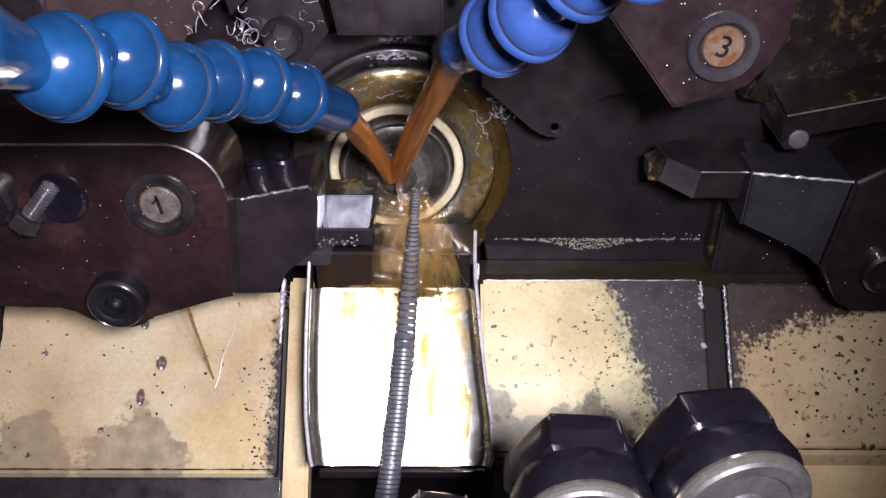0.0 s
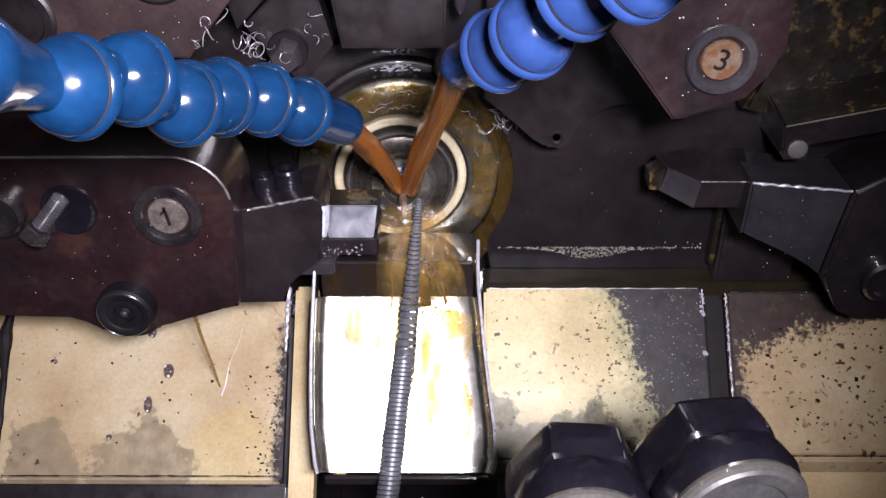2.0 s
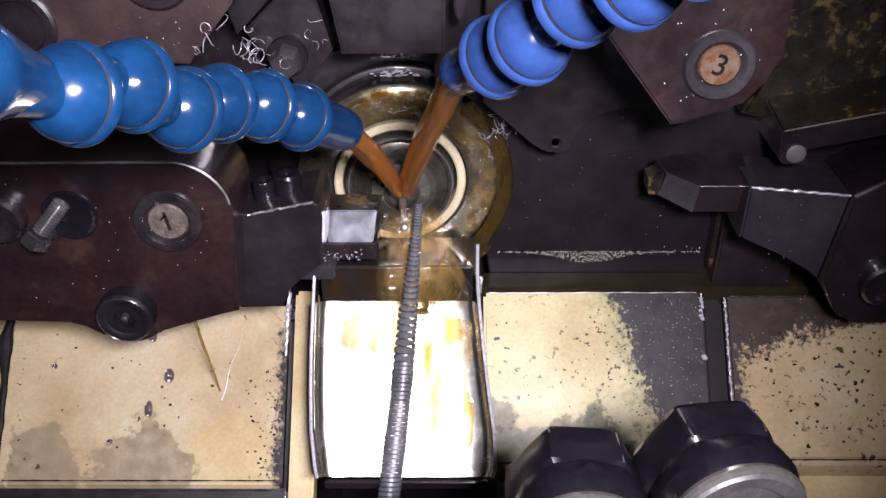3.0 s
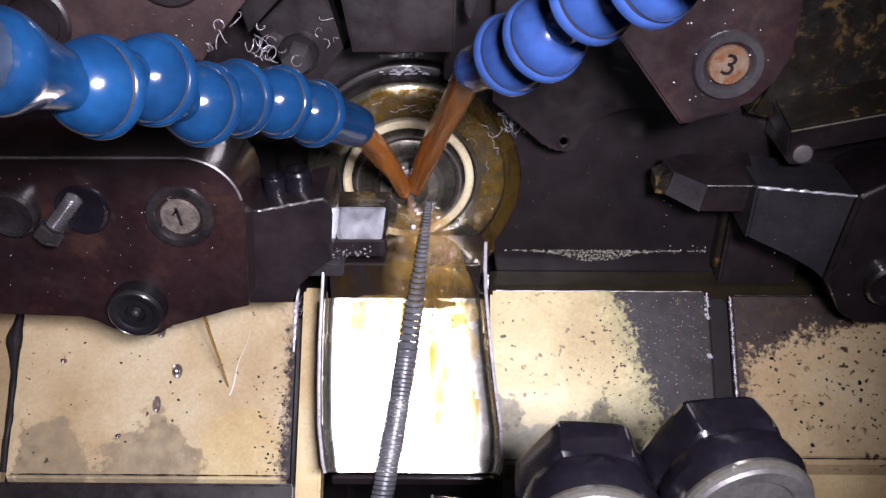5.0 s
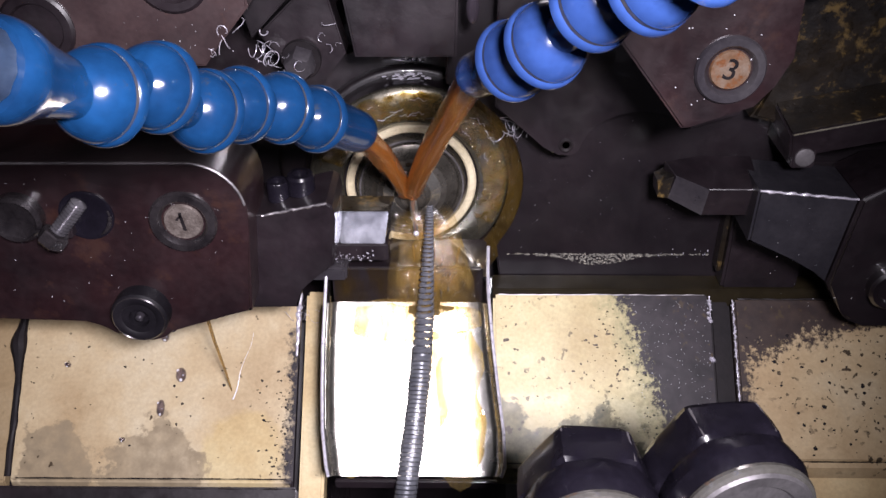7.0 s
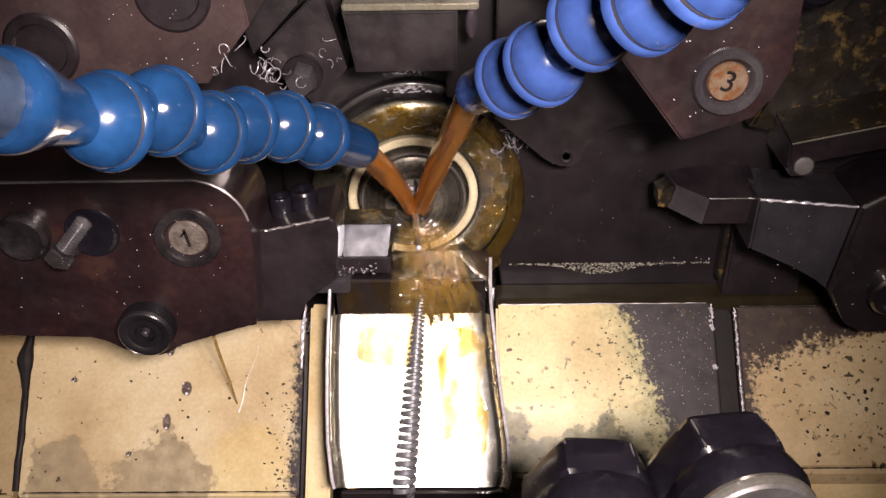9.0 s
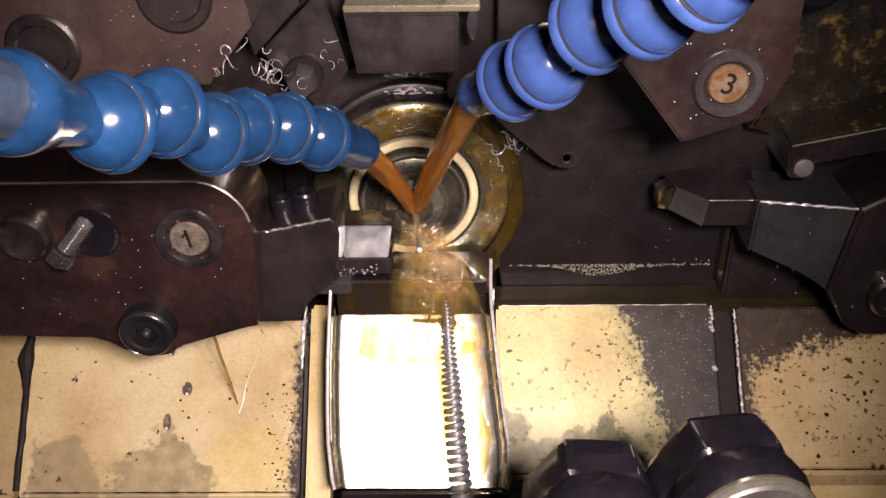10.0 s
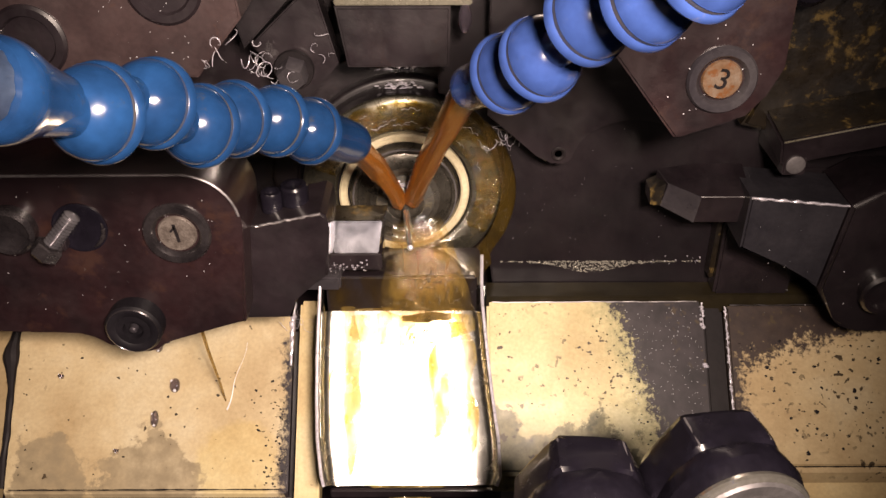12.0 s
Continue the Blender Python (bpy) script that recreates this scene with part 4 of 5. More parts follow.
# ---- coolant hoses ----
def hose(name_label, rims, r, mat, nozzle_end, nozzle_r, nut=None):
    """A ball-and-socket hose. rims: the socket mouths in order, each facing the nozzle; the ball of the next piece sits in it."""
    th = empty("coolant_hose", rims[0], name_label, "coolant hose", "coolant hoses")
    off = -Vector(rims[0])
    pts = [Vector(c) for c in rims] + [Vector(nozzle_end)]
    ball = [(r * math.sin(radians(w)), -0.22 * r - 0.95 * r * math.cos(radians(w))) for w in range(31, 91, 4)]
    shell = [(0.40 * r, -2.05 * r), (0.50 * r, -2.0 * r), (0.495 * r, -1.45 * r), (0.50 * r, -1.12 * r)] + ball[:-1] + [(1.0 * r, -0.36 * r), (0.975 * r, -0.33 * r), (0.975 * r, -0.22 * r), (1.03 * r, -0.18 * r), (1.07 * r, -0.10 * r), (1.075 * r, -0.01 * r), (1.04 * r, 0.05 * r), (0.98 * r, 0.07 * r), (0.90 * r, 0.05 * r), (0.84 * r, -0.03 * r), (0.80 * r, -0.18 * r), (0.55 * r, -0.22 * r)]
    for i in range(len(rims)):
        a, b = pts[i], pts[i + 1]
        prev = pts[i - 1] if i else (Vector(nut[0]) if nut else a - (b - a))
        d = ((b - a).normalized() + (a - prev).normalized()).normalized()
        m = along(a + off, a + off + d)
        seg = part("segment", lathe(shell, m, 48), mat, th)
        part("grimy_seam", lathe([(0.96 * r, -0.345 * r), (0.985 * r, -0.335 * r), (0.992 * r, -0.28 * r), (0.985 * r, -0.225 * r), (0.96 * r, -0.215 * r)], m, 48, closed_ring=True), GRIME, seg, "brownish grime in the groove")
    a, b = pts[-2], pts[-1]
    m, L, q = along(a + off, b + off), (b - a).length, nozzle_r
    part("nozzle", lathe([(0.5 * r, -0.35 * r), (0.72 * r, -0.2 * r), (0.74 * r, 0.15 * r), (0.80 * r, 0.35 * r), (0.82 * r, 0.5 * r), (0.78 * r, 0.7 * r), (q * 1.06, L * 0.55), (q * 1.02, L * 0.8), (q, L * 0.95), (q * 0.93, L), (q * 0.76, L), (q * 0.70, L * 0.9), (q * 0.4, L * 0.88)], m, 40), mat, th)
    if nut:
        e, q = Vector(nut[0]), nut[1]
        m = along(e + off, pts[0] + off)
        part("hose_coupling", lathe([(0.6 * q, -0.0035), (0.92 * q, -0.0032), (1.0 * q, -0.0022), (1.02 * q, -0.0008), (1.0 * q, 0.0008), (0.93 * q, 0.0024), (0.82 * q, 0.0046), (0.73 * q, 0.0068), (0.66 * q, 0.0090), (0.62 * q, 0.0112), (0.4 * q, 0.0116)], m, 48), mat, th, "flared coupling")
        part("union_nut", lathe([(0.6 * q, -0.018), (0.76 * q, -0.0175), (0.80 * q, -0.016), (0.80 * q, -0.0034), (0.70 * q, -0.0030)], m, 48, lobes=12, depth=0.05), BLUE_DULL, th, "dull grimy ribbed nut")
        back = e - (pts[0] - e).normalized() * 0.017
        part("feed_pipe", add_tube(bmesh.new(), [back + off, back + off + Vector((-0.02, -0.012, 0.01)), back + off + Vector((-0.10, 0.02, 0.06)), back + off + Vector((-0.16, 0.12, 0.10)), back + off + Vector((-0.16, 0.2, 0.10))], q * 0.7, 20), BLACK, th)
    else:
        a = pts[0]
        part("feed_pipe", add_tube(bmesh.new(), [a + off, a + off + (pts[0] - pts[1]) * 1.2, a + off + Vector((0.04, -0.03, 0.06)), a + off + Vector((0.08, 0.08, 0.12)), a + off + Vector((0.08, 0.2, 0.12))], r * 0.7, 20), mat, th)
    return th


HOSE_L = [(-0.0394, -0.1468, 0.0936), (-0.0361, -0.1310, 0.0885), (-0.0319, -0.1201, 0.0794), (-0.0289, -0.1055, 0.0744), (-0.0228, -0.0937, 0.0687), (-0.0173, -0.0820, 0.0609)]
HOSE_R = [(0.0532, -0.1565, 0.1228), (0.0487, -0.1501, 0.1161), (0.0435, -0.1415, 0.1093), (0.0369, -0.1304, 0.1027), (0.0307, -0.1205, 0.0923), (0.0258, -0.1105, 0.0858)]
hose("bright blue segmented coolant hose, wet and grimy", HOSE_L, 0.0075, BLUE_L, (-0.0094, -0.0660, 0.0502), 0.0054, ((-0.0455, -0.1630, 0.1037), 0.0073))
hose("royal blue segmented coolant hose, wet and grimy", HOSE_R, 0.0075, BLUE_R, (0.0187, -0.0998, 0.0786), 0.0047)


# ---- oil ----
def stream(name, a, b, r0, r1, seed, label):
    rng = random.Random(seed)
    th = empty(name, a, label, "oil")
    a, b = Vector(a), Vector(b)
    d = b - a
    bm = bmesh.new()
    n, k = 40, 20
    q = d.normalized().to_track_quat("Z", "Y")
    rings = []
    for i in range(n + 1):
        s = i / n
        c = d * s + Vector((0, 0, 0.006 * 4 * s * (1 - s) * 0.35))
        ring = []
        for j in range(k):
            w = 2 * math.pi * j / k
            r = (r0 + (r1 - r0) * s) * (1 + 0.22 * noise.noise(Vector((math.cos(w) * 1.6, math.sin(w) * 1.6, s * 3 + seed))))
            ring.append(bm.verts.new(c + q @ Vector((r * math.cos(w), r * math.sin(w), 0))))
        rings.append(ring)
    for x, y in zip(rings, rings[1:]):
        for j in range(k):
            bm.faces.new((x[j], x[(j + 1) % k], y[(j + 1) % k], y[j]))
    bm.faces.new(rings[0][::-1])
    bm.faces.new(rings[-1])
    part("jet", bm, STREAM, th)
    return th


jet_left = stream("oil_jet", (-0.0100, -0.0672, 0.0510), (-0.0009, -0.0117, 0.0034), 0.0037, 0.0029, 3, "brown cutting oil jet from the hose nozzle")
jet_right = stream("oil_jet", (0.0192, -0.1006, 0.0791), (0.0025, -0.0120, 0.0036), 0.0034, 0.0031, 9, "brown cutting oil jet from the hose nozzle")


def oil_curtain():
    """Oil clinging to the spindle face and running off its side."""
    th = empty("oil_curtain", (0, 0, 0), "amber oil running over the spindle face", "oil", kind="stuff")
    bm = bmesh.new()
    nr, na = 10, 60
    grid = []
    for i in range(na + 1):
        a = radians(150 - 190 * i / na)
        row = []
        for j in range(nr + 1):
            r = 0.0250 + 0.0088 * j / nr + 0.0012 * noise.noise(Vector((a * 3, 0, 1.3))) * (j / nr)
            h = 0.0009 + 0.0009 * noise.noise(Vector((math.cos(a) * r * 260, math.sin(a) * r * 260, 4.0))) - (0.0032 if j == nr else 0)
            row.append(bm.verts.new((r * math.cos(a), -0.0006 - h, r * math.sin(a))))
        grid.append(row)
    for a, b in zip(grid, grid[1:]):
        for j in range(nr):
            bm.faces.new((a[j], a[j + 1], b[j + 1], b[j]))
    bmesh.ops.recalc_face_normals(bm, faces=bm.faces)
    bmesh.ops.solidify(bm, geom=bm.faces[:], thickness=0.0005)
    part("film", bm, SHEEN, th)
    # fine pale tubes imitate the wriggling highlights on the film
    rng = random.Random(77)
    bm = bmesh.new()
    for _ in range(13):
        w, r = radians(rng.choice([rng.gauss(92, 16), rng.gauss(30, 16)])), rng.uniform(0.0262, 0.0338)
        size, ph = rng.uniform(0.0003, 0.0008), rng.uniform(0, 50)
        pts = []
        for k in range(7):
            w2, r2 = w + (k - 3) * size / r * 1.3, r + size * 2.2 * noise.noise(Vector((k * 0.8, ph, 2)))
            pts.append((r2 * math.cos(w2), -0.0026, r2 * math.sin(w2)))
        add_tube(bm, pts, rng.uniform(0.00004, 0.00009), 5)
    part("glints", bm, WETGLINT, th, "pale tubes drawn as wriggling glints on the oil")
    bm = bmesh.new()
    grid = []
    for i in range(41):
        u = i / 40
        w = radians(58 - 118 * u)
        row = []
        for j in range(9):
            q = 0.0335 + (0.0045 + 0.0028 * math.sin(math.pi * u) + 0.0022 * noise.noise(Vector((u * 9, 0, 3)))) * j / 8
            row.append(bm.verts.new((q * math.cos(w), -0.0016 - 0.0012 * u - 0.0006 * noise.noise(Vector((u * 14, j * 0.6, 1))), q * math.sin(w) - 0.006 * u * u * j / 8)))
        grid.append(row)
    for a, b in zip(grid, grid[1:]):
        for j in range(8):
            bm.faces.new((a[j], a[j + 1], b[j + 1], b[j]))
    part("runoff", bm, RUNOFF, th, "brown oil running off the side of the spindle")
    pts = []
    for i in range(29):
        u = i / 28
        w = radians(38 - 62 * min(1, u * 1.35))
        r = 0.0362 + 0.0014 * u
        pts.append((r * math.cos(w) - 0.0015 * max(0, u - 0.74) * 8 + 0.0005 * math.sin(u * 21), -0.002 - 0.002 * u, r * math.sin(w) - 0.05 * max(0, u - 0.74)))
    part("strand", add_tube(bmesh.new(), pts, lambda s: 0.0012 + 0.0020 * s + 0.0007 * math.sin(s * 17), 12), BROWNISH, th)
    return th


curtain = oil_curtain()


def ripple(seed, x, w, s0, s1, lift, label):
    """A wavy tongue of oil on the chute, between distances s0 and s1 down the slope."""
    th = empty("oil_ripple", (0, 0, 0), label, "oil", kind="stuff")
    down, up = Vector((0, -math.cos(radians(CHUTE_TILT)), -math.sin(radians(CHUTE_TILT)))), Vector((0, -math.sin(radians(CHUTE_TILT)), math.cos(radians(CHUTE_TILT))))
    o = Vector((0, -0.0303, -0.0295))
    bm = bmesh.new()
    n, k = 36, 12
    grid = []
    for i in range(n + 1):
        s = s0 + (s1 - s0) * i / n
        taper = math.sin(math.pi * min(1, max(0.04, i / n))) ** 0.4
        row = []
        for j in range(k + 1):
            u = (j / k - 0.5)
            xx = x + u * w * taper * (1 + 0.5 * noise.noise(Vector((u * 2, s * 90, seed)))) + 0.002 * noise.noise(Vector((s * 60, seed, 0)))
            h = lift + 0.0004 * max(0, (1 - (2 * u) ** 2)) * (0.55 + noise.noise(Vector((xx * 320, s * 160, seed * 3.1))))
            row.append(bm.verts.new(o + down * s + up * max(h, 0.0004) + Vector((xx, 0, 0))))
        grid.append(row)
    for a, b in zip(grid, grid[1:]):
        for j in range(k):
            bm.faces.new((a[j], a[j + 1], b[j + 1], b[j]))
    part("film", bm, THIN, th)
    return th


ripples = [ripple(1, 0.0165, 0.016, 0.006, 0.058, 0.0006, "amber oil running down the chute"),
           ripple(2, 0.0000, 0.044, -0.001, 0.014, 0.0009, "amber oil running onto the head of the chute"),
           ripple(3, 0.0095, 0.013, 0.012, 0.044, 0.0012, "thin streaks of amber oil on the chute"),
           ripple(4, -0.0195, 0.010, -0.001, 0.056, 0.0015, "thin amber oil along the side of the chute"),
           ripple(5, 0.0010, 0.036, 0.010, 0.050, 0.0018, "broad wave of amber oil on the chute")]


def oil_fall():
    """Oil dropping from the pin onto the top of the chute."""
    out = []
    for seed, x, w in ((11, 0.001, 0.015), (12, 0.0085, 0.016), (13, 0.0150, 0.013), (14, 0.0045, 0.020), (15, 0.0115, 0.018)):
        th = empty("oil_fall", (x, -0.0338, -0.0125), "amber oil falling from the pin to the chute", "oil", kind="stuff")
        bm = bmesh.new()
        n, k = 26, 8
        grid = []
        for i in range(n + 1):
            s = i / n
            row = []
            for j in range(k + 1):
                u = j / k - 0.5
                lift = 0.003 * noise.noise(Vector((u * 5, seed, 2))) * (1 - s) + 0.0015 * noise.noise(Vector((u * 9, seed, 7))) * s
                row.append(bm.verts.new((-0.5 * x * (1 - s) ** 2 + u * w * (0.5 + 0.7 * s ** 0.7) + 0.0012 * noise.noise(Vector((s * 4, seed, u))), 0.006 + 0.0030 * (1 - s) ** 2 - 0.0115 * s + 0.0014 * noise.noise(Vector((u * 7, s * 5, seed))), 0.019 - 0.0335 * s + lift)))
            grid.append(row)
        for a, b in zip(grid, grid[1:]):
            for j in range(k):
                bm.faces.new((a[j], a[j + 1], b[j + 1], b[j]))
        part("sheet", bm, BROWNISH, th)
        out.append(th)
    return out


falls = oil_fall()
bm = bmesh.new()
grid = [[bm.verts.new((-0.0245 + 0.048 * j / 24, -0.0307 - 0.0006 * noise.noise(Vector((j * 0.6, i * 0.5, 4))), -0.0292 + 0.0145 * i / 8)) for j in range(25)] for i in range(9)]
for a, b in zip(grid, grid[1:]):
    for j in range(24):
        bm.faces.new((a[j], a[j + 1], b[j + 1], b[j]))
tagged(part("oil_film", bm, APRON_OIL), "streaky amber oil on the apron above the chute", "oil", kind="stuff")


def oil_strands():
    out = []
    rng = random.Random(31)
    for i in range(4):
        x = 0.0015 + 0.0045 * i + rng.uniform(-0.001, 0.001)
        th = empty("oil_strand", (x, -0.031, -0.004 - 0.0015 * rng.random()), "thin strand of amber oil dropping to the chute", "oil", "oil strands")
        n = 16
        ph, lean = rng.uniform(0, 6), rng.uniform(-0.003, 0.004)
        pts = [(lean * s + 0.0008 * math.sin(ph + s * 6), -0.004 * s + 0.0006 * math.cos(ph + s * 5), -0.026 * s) for s in [k / n for k in range(n + 1)]]
        r = rng.uniform(0.0003, 0.0006)
        part("strand", add_tube(bmesh.new(), pts, lambda s: r * (0.7 + 0.5 * math.sin(ph + s * 11) ** 2), 8), AMBER, th)
        out.append(th)
    return out


strands = oil_strands()


def splash(seed, count):
    rng = random.Random(seed)
    th = empty("oil_splash", (0.009, -0.036, -0.018), "splashing oil over the chute head, its sparkles modelled as bright beads", "oil", kind="stuff")
    # sparkles on the splashing oil, modelled as polished beads
    bm = bmesh.new()
    for _ in range(count):
        u = rng.random()
        at = (rng.gauss(0.0, 0.0035 + 0.003 * u), rng.gauss(0, 0.0015), 0.012 - 0.027 * u)
        r = rng.uniform(0.00008, 0.00024)
        add_drop(bm, at, r, (1, 1, rng.uniform(1.0, 6.0)))
    part("beads", bm, POLISH, th)
    # short curved tubes stand in for line-shaped glints on the oil
    bm = bmesh.new()
    for _ in range(22):
        u = rng.random()
        c = Vector((rng.gauss(0.0, 0.004 + 0.003 * u), rng.gauss(-0.001, 0.0012), 0.012 - 0.028 * u))
        turn, size = rng.uniform(0, 6.3), rng.uniform(0.0004, 0.0012)
        pts = [c + Vector((size * (0.5 * k * math.cos(turn) + 0.7 * noise.noise(Vector((k * 0.9, turn, 1)))), 0, size * (0.9 * k * math.sin(turn) + 0.7 * noise.noise(Vector((k * 0.9, turn, 5)))))) for k in range(6)]
        add_tube(bm, pts, rng.uniform(0.00005, 0.00011), 5)
    part("squiggles", bm, POLISH, th, "bright squiggles modelled as glints on the falling oil")
    return th


splashes = [splash(41, 45), splash(42, 45), splash(43, 40)]


# ---- swarf ----
def ribbon(bm, radius, pitch, length, width, thick, wobble=0.0, seed=0, slim=0.0):
    """A coiled ribbon along -y; slim: how much narrower and tighter it starts."""
    n = int(length / pitch * 18 / (1 - 0.5 * slim))
    rings, a = [], 0.0
    for i in range(n + 1):
        s = i / n
        size = 1 - slim * (1 - s) ** 1.6
        a += 2 * math.pi * length / (n * pitch * size)
        r = radius * size * (1 + 0.10 * noise.noise(Vector((s * 9, seed, 0))))
        c = Vector((wobble * math.sin(s * 3.1), -s * length, wobble * 0.5 * math.sin(s * 5)))
        e = Vector((math.cos(a), 0, math.sin(a)))
        rings.append([bm.verts.new(c + e * (r + dr) + Vector((0, dy * size, 0))) for dr, dy in ((0, 0), (thick, 0.15 * width), (thick, 0.85 * width), (0, width))])
    for a0, b in zip(rings, rings[1:]):
        for j in range(4):
            bm.faces.new((a0[j], a0[(j + 1) % 4], b[(j + 1) % 4], b[j]))
    bm.faces.new(rings[0])
    bm.faces.new(rings[-1][::-1])
    return bm


chip_low = empty("spiral_chip", (0, 0, 0), "long tight blue-grey spiral steel chip lying on the chute", "swarf", "spiral chips")
part("coil", ribbon(bmesh.new(), 0.0034, 0.0015, 0.062, 0.00135, 0.00022, 0.0006, 2, 0.12), SWARF, chip_low)
chip_top = empty("spiral_chip", (0, 0, 0), "open spiral steel chip hanging from the tool", "swarf", "spiral chips")
part("coil", ribbon(bmesh.new(), 0.0034, 0.0030, 0.074, 0.0019, 0.0003, 0.0004, 5, 0.76), SWARF, chip_top)
chip_thin = empty("spiral_chip", (0, 0, 0), "thin wavy steel chip fresh from the tool", "swarf", "spiral chips")
part("coil", ribbon(bmesh.new(), 0.0024, 0.0052, 0.054, 0.0010, 0.0003, 0.0016, 7), SWARF, chip_thin)
chip_new = empty("curl_chip", (0, 0, 0), "small curled steel chip fresh from the tool", "swarf", "spiral chips")
part("coil", ribbon(bmesh.new(), 0.0026, 0.0036, 0.0068, 0.0008, 0.0004, 0.0, 8), SWARF, chip_new)


def curls(at, count, r, seed, label):
    rng = random.Random(seed)
    bm = bmesh.new()
    for _ in range(count):
        c = Vector(at) + Vector((rng.gauss(0, r), rng.gauss(0, r * 0.3), rng.gauss(0, r)))
        rr = rng.uniform(0.0008, 0.0025)
        q = Euler((rng.uniform(0, 6), rng.uniform(0, 6), rng.uniform(0, 6))).to_quaternion()
        span = rng.uniform(2.0, 7.0)
        pts = [c + q @ Vector((rr * math.cos(span * i / 18), rr * math.sin(span * i / 18), 0.0022 * i / 18)) for i in range(19)]
        add_tube(bm, pts, rng.choice([0.00005, 0.00007, 0.00011]), 5)
    return tagged(part("swarf", bm, WETGLINT), label, "swarf", kind="stuff")


curls((-0.0400, -0.030, 0.0598), 8, 0.0020, 1, "bright thread-like swarf caught between the tools")
curls((-0.0345, -0.030, 0.0552), 7, 0.0018, 5, "bright thread-like swarf caught beside the bolt")
curls((0.0345, -0.006, 0.0222), 12, 0.0026, 2, "bright thread-like swarf caught beside the spindle")
curls((-0.0225, -0.012, 0.0560), 4, 0.0024, 6, "loose brownish swarf on the bracket")
curls((-0.0395, -0.0155, -0.0445), 7, 0.0022, 3, "thin swarf at the tray corner")
curls((-0.050, -0.044, 0.066), 6, 0.005, 4, "loose thread-like swarf on the upper slide")


def droplets(seed, count, fn, r, label, mat=GLINT, squash=(1, 1, 1)):
    rng = random.Random(seed)
    bm = bmesh.new()
    for _ in range(count):
        p = fn(rng)
        add_drop(bm, p, rng.uniform(*r), squash)
    tagged(part("oil_droplets", bm, mat), label, "droplets", kind="stuff")


droplets(21, 48, lambda g: (g.uniform(-0.115, -0.05), -0.0621, g.uniform(-0.006, 0.036)), (0.00004, 0.00015), "tiny oil droplets on the tool slide")
droplets(22, 80, lambda g: (g.uniform(-0.08, -0.045), -0.0352, g.uniform(0.06, 0.1)), (0.00005, 0.00018), "tiny oil droplets on the upper slide")
droplets(23, 230, lambda g: (lambda y: (g.uniform(0.079, 0.106), y, tray_z(y)))(g.uniform(-0.045, -0.0115)), (0.00005, 0.00018), "oil droplets on the dark part of the tray")
droplets(25, 30, lambda g: (g.uniform(0.07, 0.095), -0.0602, g.uniform(0.055, 0.085)), (0.0001, 0.00025), "tiny oil droplets on the numbered slide")
# two sets of pale beads, modelled as highlights on the wet edges
droplets(26, 26, lambda g: (lambda y: (0.1066 + g.uniform(-0.0006, 0.0006), y, tray_z(y) - 0.0002))(g.choice([g.uniform(-0.017, -0.0105), g.uniform(-0.027, -0.0262)])), (0.0003, 0.0008), "pale beads standing in for glints along the wet tray edge", WETGLINT)
droplets(27, 60, lambda g: (lambda y: (0.1150 + g.uniform(-0.0004, 0.0004), y, tray_z(y) + 0.0002))(g.uniform(-0.038, -0.012)), (0.0002, 0.0005), "pale beads standing in for glints along the wet tray edge", WETGLINT)
droplets(39, 60, lambda g: (g.uniform(0.034, 0.105), -0.0003, g.uniform(-0.026, 0.03)), (0.00004, 0.00014), "tiny oil droplets on the face plate")
droplets(40, 40, lambda g: (g.uniform(0.112, 0.16), -0.0312, g.uniform(-0.03, 0.010)), (0.00004, 0.00016), "tiny oil droplets on the tool holder")
droplets(28, 36, lambda g: (g.uniform(-0.008, 0.024), g.uniform(-0.033, -0.027), g.uniform(-0.028, -0.006)), (0.0001, 0.0003), "splashed oil drops over the chute", POLISH)


def on_hose(g, beads, r):
    d = Vector((g.gauss(0.1, 0.5), -0.8 + g.gauss(0, 0.3), 0.75 + g.gauss(0, 0.45))).normalized()
    return Vector(g.choice(beads)) + d * r


# six clusters of pale beads stand in for specular glints on wet metal
droplets(35, 16, lambda g: (g.gauss(-0.0008, 0.0011), -0.0100 - g.uniform(0, 0.0006), 0.0087 + g.gauss(0, 0.0005)), (0.0002, 0.0006), "pale beads standing in for the wet glint on the collet shoulder", WETGLINT, (1.6, 0.5, 1))
droplets(36, 26, lambda g: (0.1115 + g.gauss(0, 0.0005), -0.0248, g.uniform(0.001, 0.0112)), (0.0001, 0.00028), "pale beads standing in for wet glints at the end of the tool bit", WETGLINT)
droplets(37, 22, lambda g: (g.uniform(0.088, 0.115), -0.0012, g.gauss(-0.0275, 0.0012)), (0.00012, 0.0003), "pale beads standing in for wet glints above the gutter", WETGLINT)
droplets(38, 60, lambda g: (g.uniform(-0.0247, -0.0104), -0.0345 - g.uniform(0, 0.0006), -0.008 + g.gauss(0, 0.0009)), (0.0001, 0.0003), "pale beads standing in for wet glints under the cutting tool", WETGLINT)
droplets(33, 60, lambda g: (g.gauss(-0.001, 0.0035), 0.0128 - g.uniform(0, 0.006), 0.0357 + g.uniform(-0.0001, 0.0002)), (0.0002, 0.0005), "pale beads standing in for wet glints on the top of the spindle collar", WETGLINT, (2.0, 1.0, 0.6))
droplets(34, 40, lambda g: (g.gauss(-0.001, 0.003), 0.0178, 0.0392 + g.gauss(0, 0.0009)), (0.0002, 0.0005), "pale beads standing in for wet glints above the spindle collar", WETGLINT, (2.0, 1.0, 0.6))
